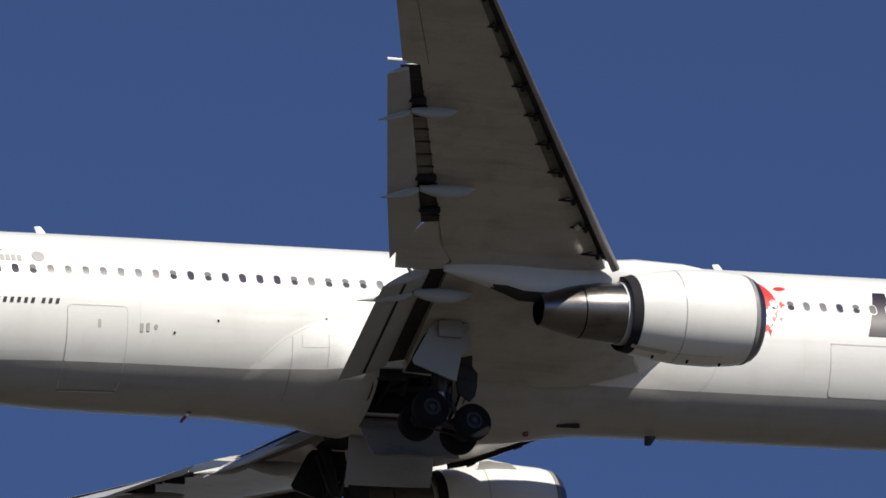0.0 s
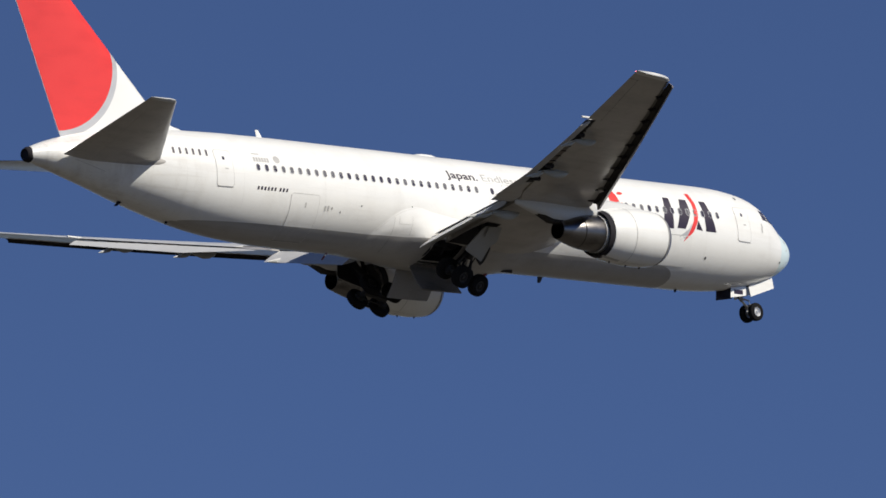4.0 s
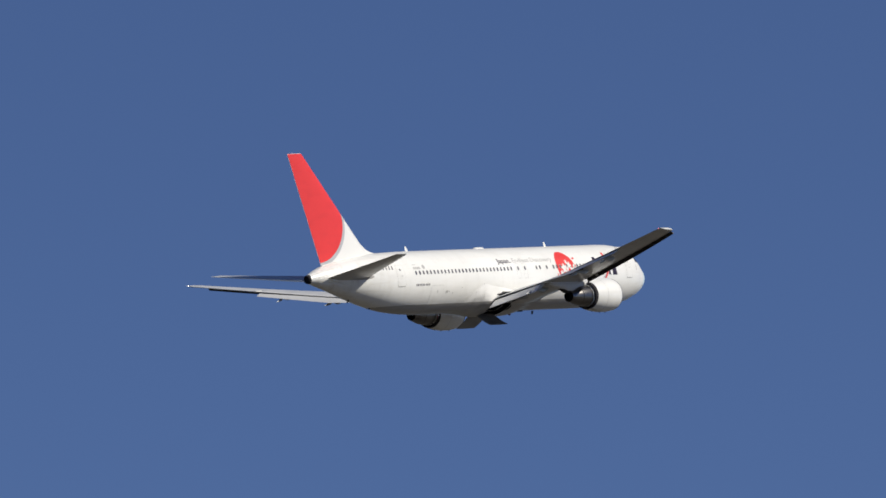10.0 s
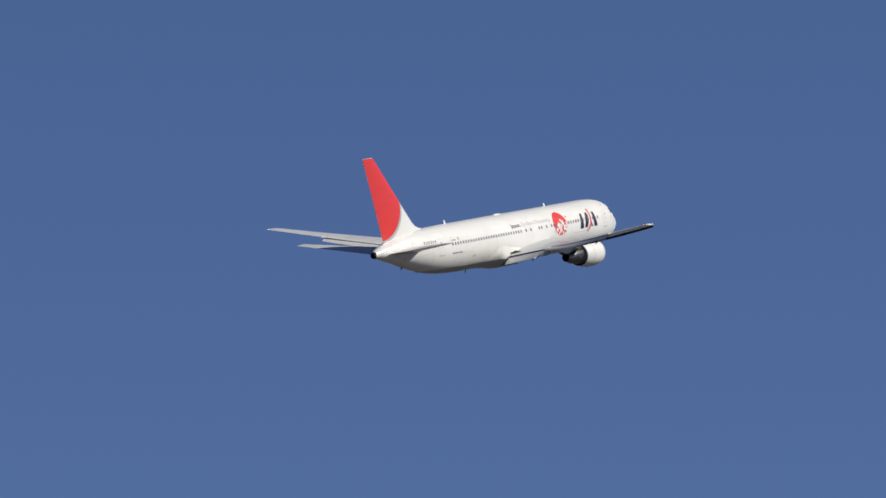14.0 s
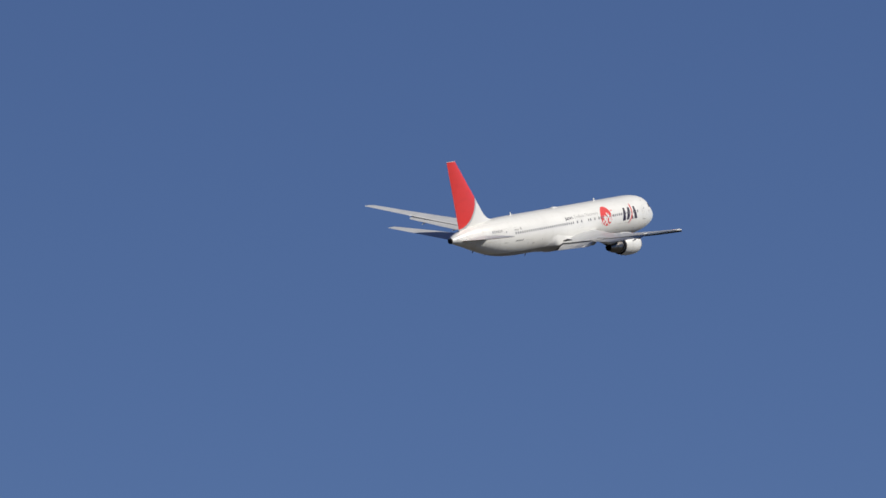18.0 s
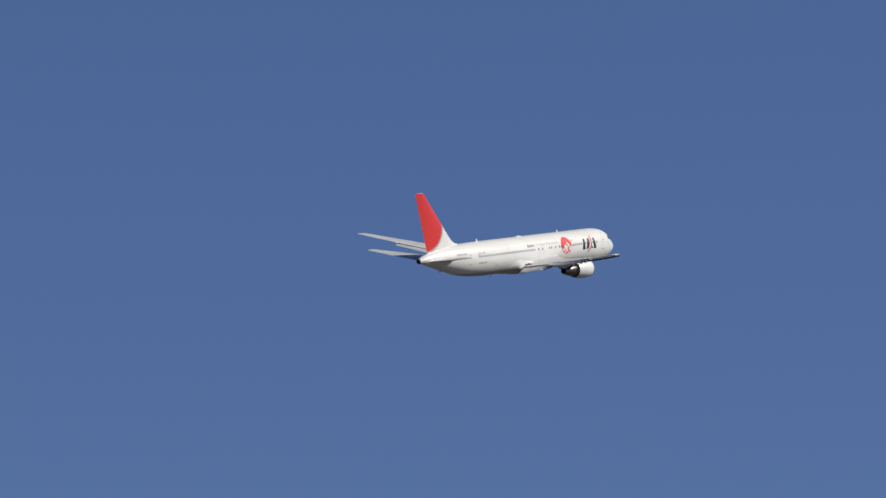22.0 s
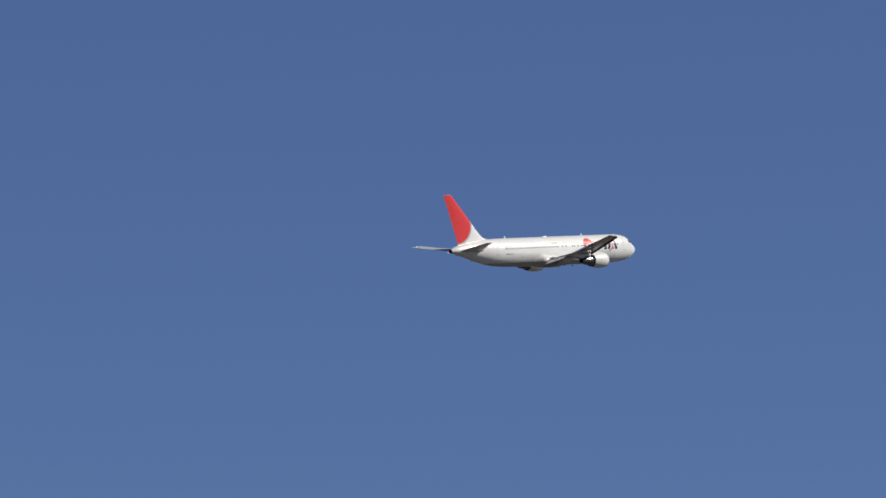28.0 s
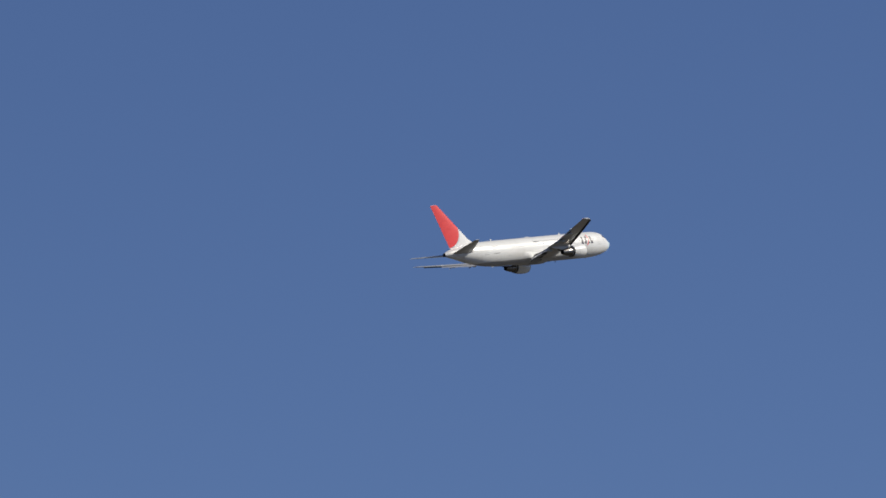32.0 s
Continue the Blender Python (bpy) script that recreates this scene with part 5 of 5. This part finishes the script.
# wing underside: spar seams, access panels, aileron hinge line
for s in (1, -1):
    for u, y0, y1 in ((0.78, 18.1, 23.0),):
        ys = span(y0, y1, 24)
        verts = [under(y, u + du / (wing_te(y) - wing_le(y))) for du in (-0.011, 0.011) for y in ys]
        n = len(ys)
        mesh_part("wing_seam", *side((verts, [(i, i + 1, n + i + 1, n + i) for i in range(n - 1)]), s), DIMGREY, airliner)
    for y in (22.9,):
        us = span(0.78 if y > 20 else 0.45, 0.99, 8)
        verts = [under(y + dy, u) for dy in (-0.012, 0.012) for u in us]
        mesh_part("wing_seam", *side((verts, [(i, i + 1, 10 + i, 9 + i) for i in range(8)]), s), CAVITY, airliner)
# nacelle hatch seams
for s in (1, -1):
    for a0, x0, x1 in ((-75, 20.2, 22.9), (-105, 20.2, 22.9)):
        a = radians(a0)
        rr = lambda x: lerp_table([(19.08, 1.32), (19.5, 1.40), (20.3, 1.455), (21.3, 1.435), (22.2, 1.335), (22.93, 1.20)], x)[0] + 0.008
        verts = [(x, 7.95 + rr(x) * math.cos(a + d), -2.20 + rr(x) * math.sin(a + d)) for d in (-0.006, 0.006) for x in span(x0, x1, 8)]
        mesh_part("nacelle_seam", *side((verts, [(i, i + 1, 10 + i, 9 + i) for i in range(8)]), s), LINE, airliner)
    # drain nubs under the cowl and a vent at its rear
    for x, a0 in ((20.1, -92), (21.2, -88), (22.3, -90)):
        a = radians(a0)
        r0 = rr(x)
        p = Vector((x, 7.95 + r0 * math.cos(a), -2.20 + r0 * math.sin(a)))
        mesh_part("cowl_drain", *side(tube(p + Vector((0, 0, 0.05)), p + Vector((0.06, 0, -0.07)), 0.05, 0.03, 8), s), DARK, airliner, "small dark drain under the cowl")


def motions():
    """All that moves: the airliner and its landing gear."""
    walk(airliner, [
        (0, pose(129.52, 292.10, 130.70, 1.804, 5.552, 177.470)),
        (0.5, pose(164.35, 299.68, 132.82, 1.150, 4.265, 177.366)),
        (1, pose(199.32, 307.69, 135.00, 0.538, 4.039, 177.300)),
        (1.5, pose(234.48, 315.79, 137.22, -0.481, 4.343, 177.067)),
        (2, pose(269.76, 323.81, 139.50, -1.311, 4.510, 177.138)),
        (2.5, pose(305.13, 331.64, 141.82, -1.732, 5.068, 176.824)),
        (3, pose(340.52, 339.22, 144.20, -1.700, 6.120, 176.275)),
        (3.5, pose(375.92, 346.51, 146.62, -1.791, 6.412, 175.867)),
        (5.5, pose(517.87, 373.12, 156.82, 0.867, 6.521, 175.491)),
        (6, pose(553.62, 379.17, 159.50, -0.464, 7.306, 175.611)),
        (6.5, pose(589.53, 384.99, 162.22, -0.373, 8.395, 175.440)),
        (7, pose(625.63, 390.59, 165.00, -0.153, 9.339, 175.338)),
        (7.5, pose(661.96, 395.97, 167.82, -0.255, 9.422, 175.008)),
        (8, pose(698.52, 401.13, 170.70, -0.453, 9.414, 174.673)),
        (8.5, pose(735.30, 406.06, 173.62, 0.106, 9.652, 174.450)),
        (9, pose(772.28, 410.76, 176.60, 0.851, 9.997, 174.245)),
        (9.5, pose(809.45, 415.21, 179.62, 0.598, 10.219, 174.120)),
        (10, pose(846.75, 419.42, 182.70, 0.043, 10.354, 173.987)),
        (10.5, pose(884.15, 423.36, 185.82, -1.541, 10.594, 173.866)),
        (11, pose(921.60, 427.03, 189.00, -3.239, 10.878, 173.767)),
        (11.5, pose(959.04, 430.43, 192.22, -4.596, 10.920, 173.283)),
        (12, pose(996.42, 433.54, 195.50, -5.568, 11.098, 172.783)),
        (12.5, pose(1033.67, 436.35, 198.82, -5.362, 12.085, 172.345)),
        (13, pose(1070.74, 438.87, 202.20, -5.174, 13.132, 171.897)),
        (13.5, pose(1107.57, 441.07, 205.62, -4.825, 13.394, 171.433)),
        (14, pose(1144.10, 442.95, 209.10, -4.279, 13.368, 170.965)),
        (14.5, pose(1180.33, 444.50, 212.60, -3.623, 12.309, 170.904)),
        (16.5, pose(1321.46, 447.60, 226.60, -6.767, 13.561, 168.419)),
        (17, pose(1355.75, 447.62, 230.10, -7.559, 13.382, 168.292)),
        (17.5, pose(1389.65, 447.36, 233.60, -8.084, 12.977, 167.456)),
        (18, pose(1423.19, 446.82, 237.10, -8.556, 12.745, 166.717)),
        (18.5, pose(1456.37, 446.05, 240.60, -8.322, 12.514, 165.833)),
        (19, pose(1489.26, 445.03, 244.10, -8.063, 12.263, 165.070)),
        (19.5, pose(1521.89, 443.79, 247.60, -7.462, 11.645, 164.148)),
        (20, pose(1554.32, 442.35, 251.10, -6.900, 11.000, 163.313)),
        (20.5, pose(1586.56, 440.72, 254.60, -7.342, 10.906, 162.406)),
        (21, pose(1618.70, 438.87, 258.10, -7.858, 10.849, 161.577)),
        (21.5, pose(1650.75, 436.86, 261.60, -8.337, 10.933, 160.646)),
        (22, pose(1682.79, 434.62, 265.10, -8.903, 10.945, 159.764)),
        (22.5, pose(1714.83, 432.17, 268.60, -9.693, 10.493, 158.818)),
        (23, pose(1746.91, 429.46, 272.10, -10.474, 9.917, 157.916)),
        (23.5, pose(1779.04, 426.49, 275.60, -10.450, 8.978, 156.916)),
        (24, pose(1811.25, 423.17, 279.10, -10.283, 7.962, 155.941)),
        (24.5, pose(1843.51, 419.47, 282.60, -8.858, 7.408, 155.027)),
        (25, pose(1875.82, 415.31, 286.10, -7.354, 6.893, 154.166)),
        (25.5, pose(1908.15, 410.64, 289.60, -5.354, 6.974, 153.413)),
        (27.5, pose(2036.54, 385.76, 303.60, -3.151, 7.976, 150.620)),
        (28, pose(2068.07, 377.94, 307.10, -2.873, 7.746, 149.928)),
        (28.5, pose(2099.22, 369.58, 310.60, -1.037, 8.250, 149.413)),
        (29, pose(2129.93, 360.90, 314.10, 0.954, 8.835, 148.907)),
        (29.5, pose(2160.18, 352.20, 317.60, 1.671, 9.301, 148.455)),
        (30, pose(2189.95, 343.93, 321.10, 2.555, 9.702, 148.146)),
        (30.5, pose(2219.31, 336.72, 324.60, 3.469, 9.582, 147.943)),
        (31, pose(2248.35, 331.41, 328.10, 4.773, 9.519, 147.845)),
        (31.5, pose(2277.29, 329.15, 331.60, 5.598, 9.528, 147.824)),
        (32, pose(2306.41, 331.36, 335.10, 7.032, 9.645, 148.016)),
    ])
    for s in (1, -1):
        leg, pv = GEAR["main", s]
        at = pv - ORIGIN
        walk(leg, [(t, pose(at.x, at.y - d * s, at.z, -a * s)) for t, a, d in ((0, 0, 0), (1.0, 0, 0), (2.0, 6, 0), (2.5, 12, 0), (3.0, 19, 0), (3.5, 25, 0), (5.5, 42, 0), (6.0, 46.5, 0.02), (6.5, 51, 0.04), (7.0, 55, 0.06), (7.5, 59, 0.09), (8.0, 64, 0.14), (8.5, 72, 0.23), (9.0, 80, 0.33), (9.5, 82, 0.35), (32, 82, 0.35))])
        door, pv = GEAR["door", s]
        at = pv - ORIGIN
        walk(door, [(t, pose(at.x, at.y, at.z, a * s)) for t, a in ((0, -80), (9.0, -80), (9.5, -76), (10.0, -57), (10.5, -29), (11.0, -5), (11.4, 0), (32, 0))])
        door, pv = GEAR["side_door", s]
        at = pv - ORIGIN
        walk(door, [(t, pose(at.x, at.y, at.z, a * s)) for t, a in ((0, -82), (9.0, -82), (9.5, -74), (10.0, -55), (10.5, -27), (11.0, -5), (11.4, 0), (32, 0))])
        door, pv = GEAR["nose_door", s]
        at = pv - ORIGIN
        walk(door, [(t, pose(at.x, at.y, at.z + 0.0004 * a) @ Matrix.Rotation(radians(-a * s), 4, Vector((1.8, 0, -0.52)))) for t, a in ((0, 0), (7.2, 0), (7.8, 40), (8.5, 86), (32, 86))])
        door, pv = GEAR["nose_door_rear", s]
        at = pv - ORIGIN
        walk(door, [(t, pose(at.x, at.y, at.z + 0.0004 * a) @ Matrix.Rotation(radians(-a * s), 4, Vector((1.14, 0, -0.14)))) for t, a in ((0, 0), (6.0, 0), (6.8, 45), (7.6, 86), (32, 86))])
    leg, pv = GEAR["nose", 0]
    at = pv - ORIGIN
    walk(leg, [(t, pose(at.x, at.y, at.z, 0, a)) for t, a in ((0, 0), (0.5, 3), (1.5, 14), (2.5, 27), (3.5, 40), (5.5, 70), (6.5, 88), (7.2, 101), (7.6, 108), (32, 108))])


motions()
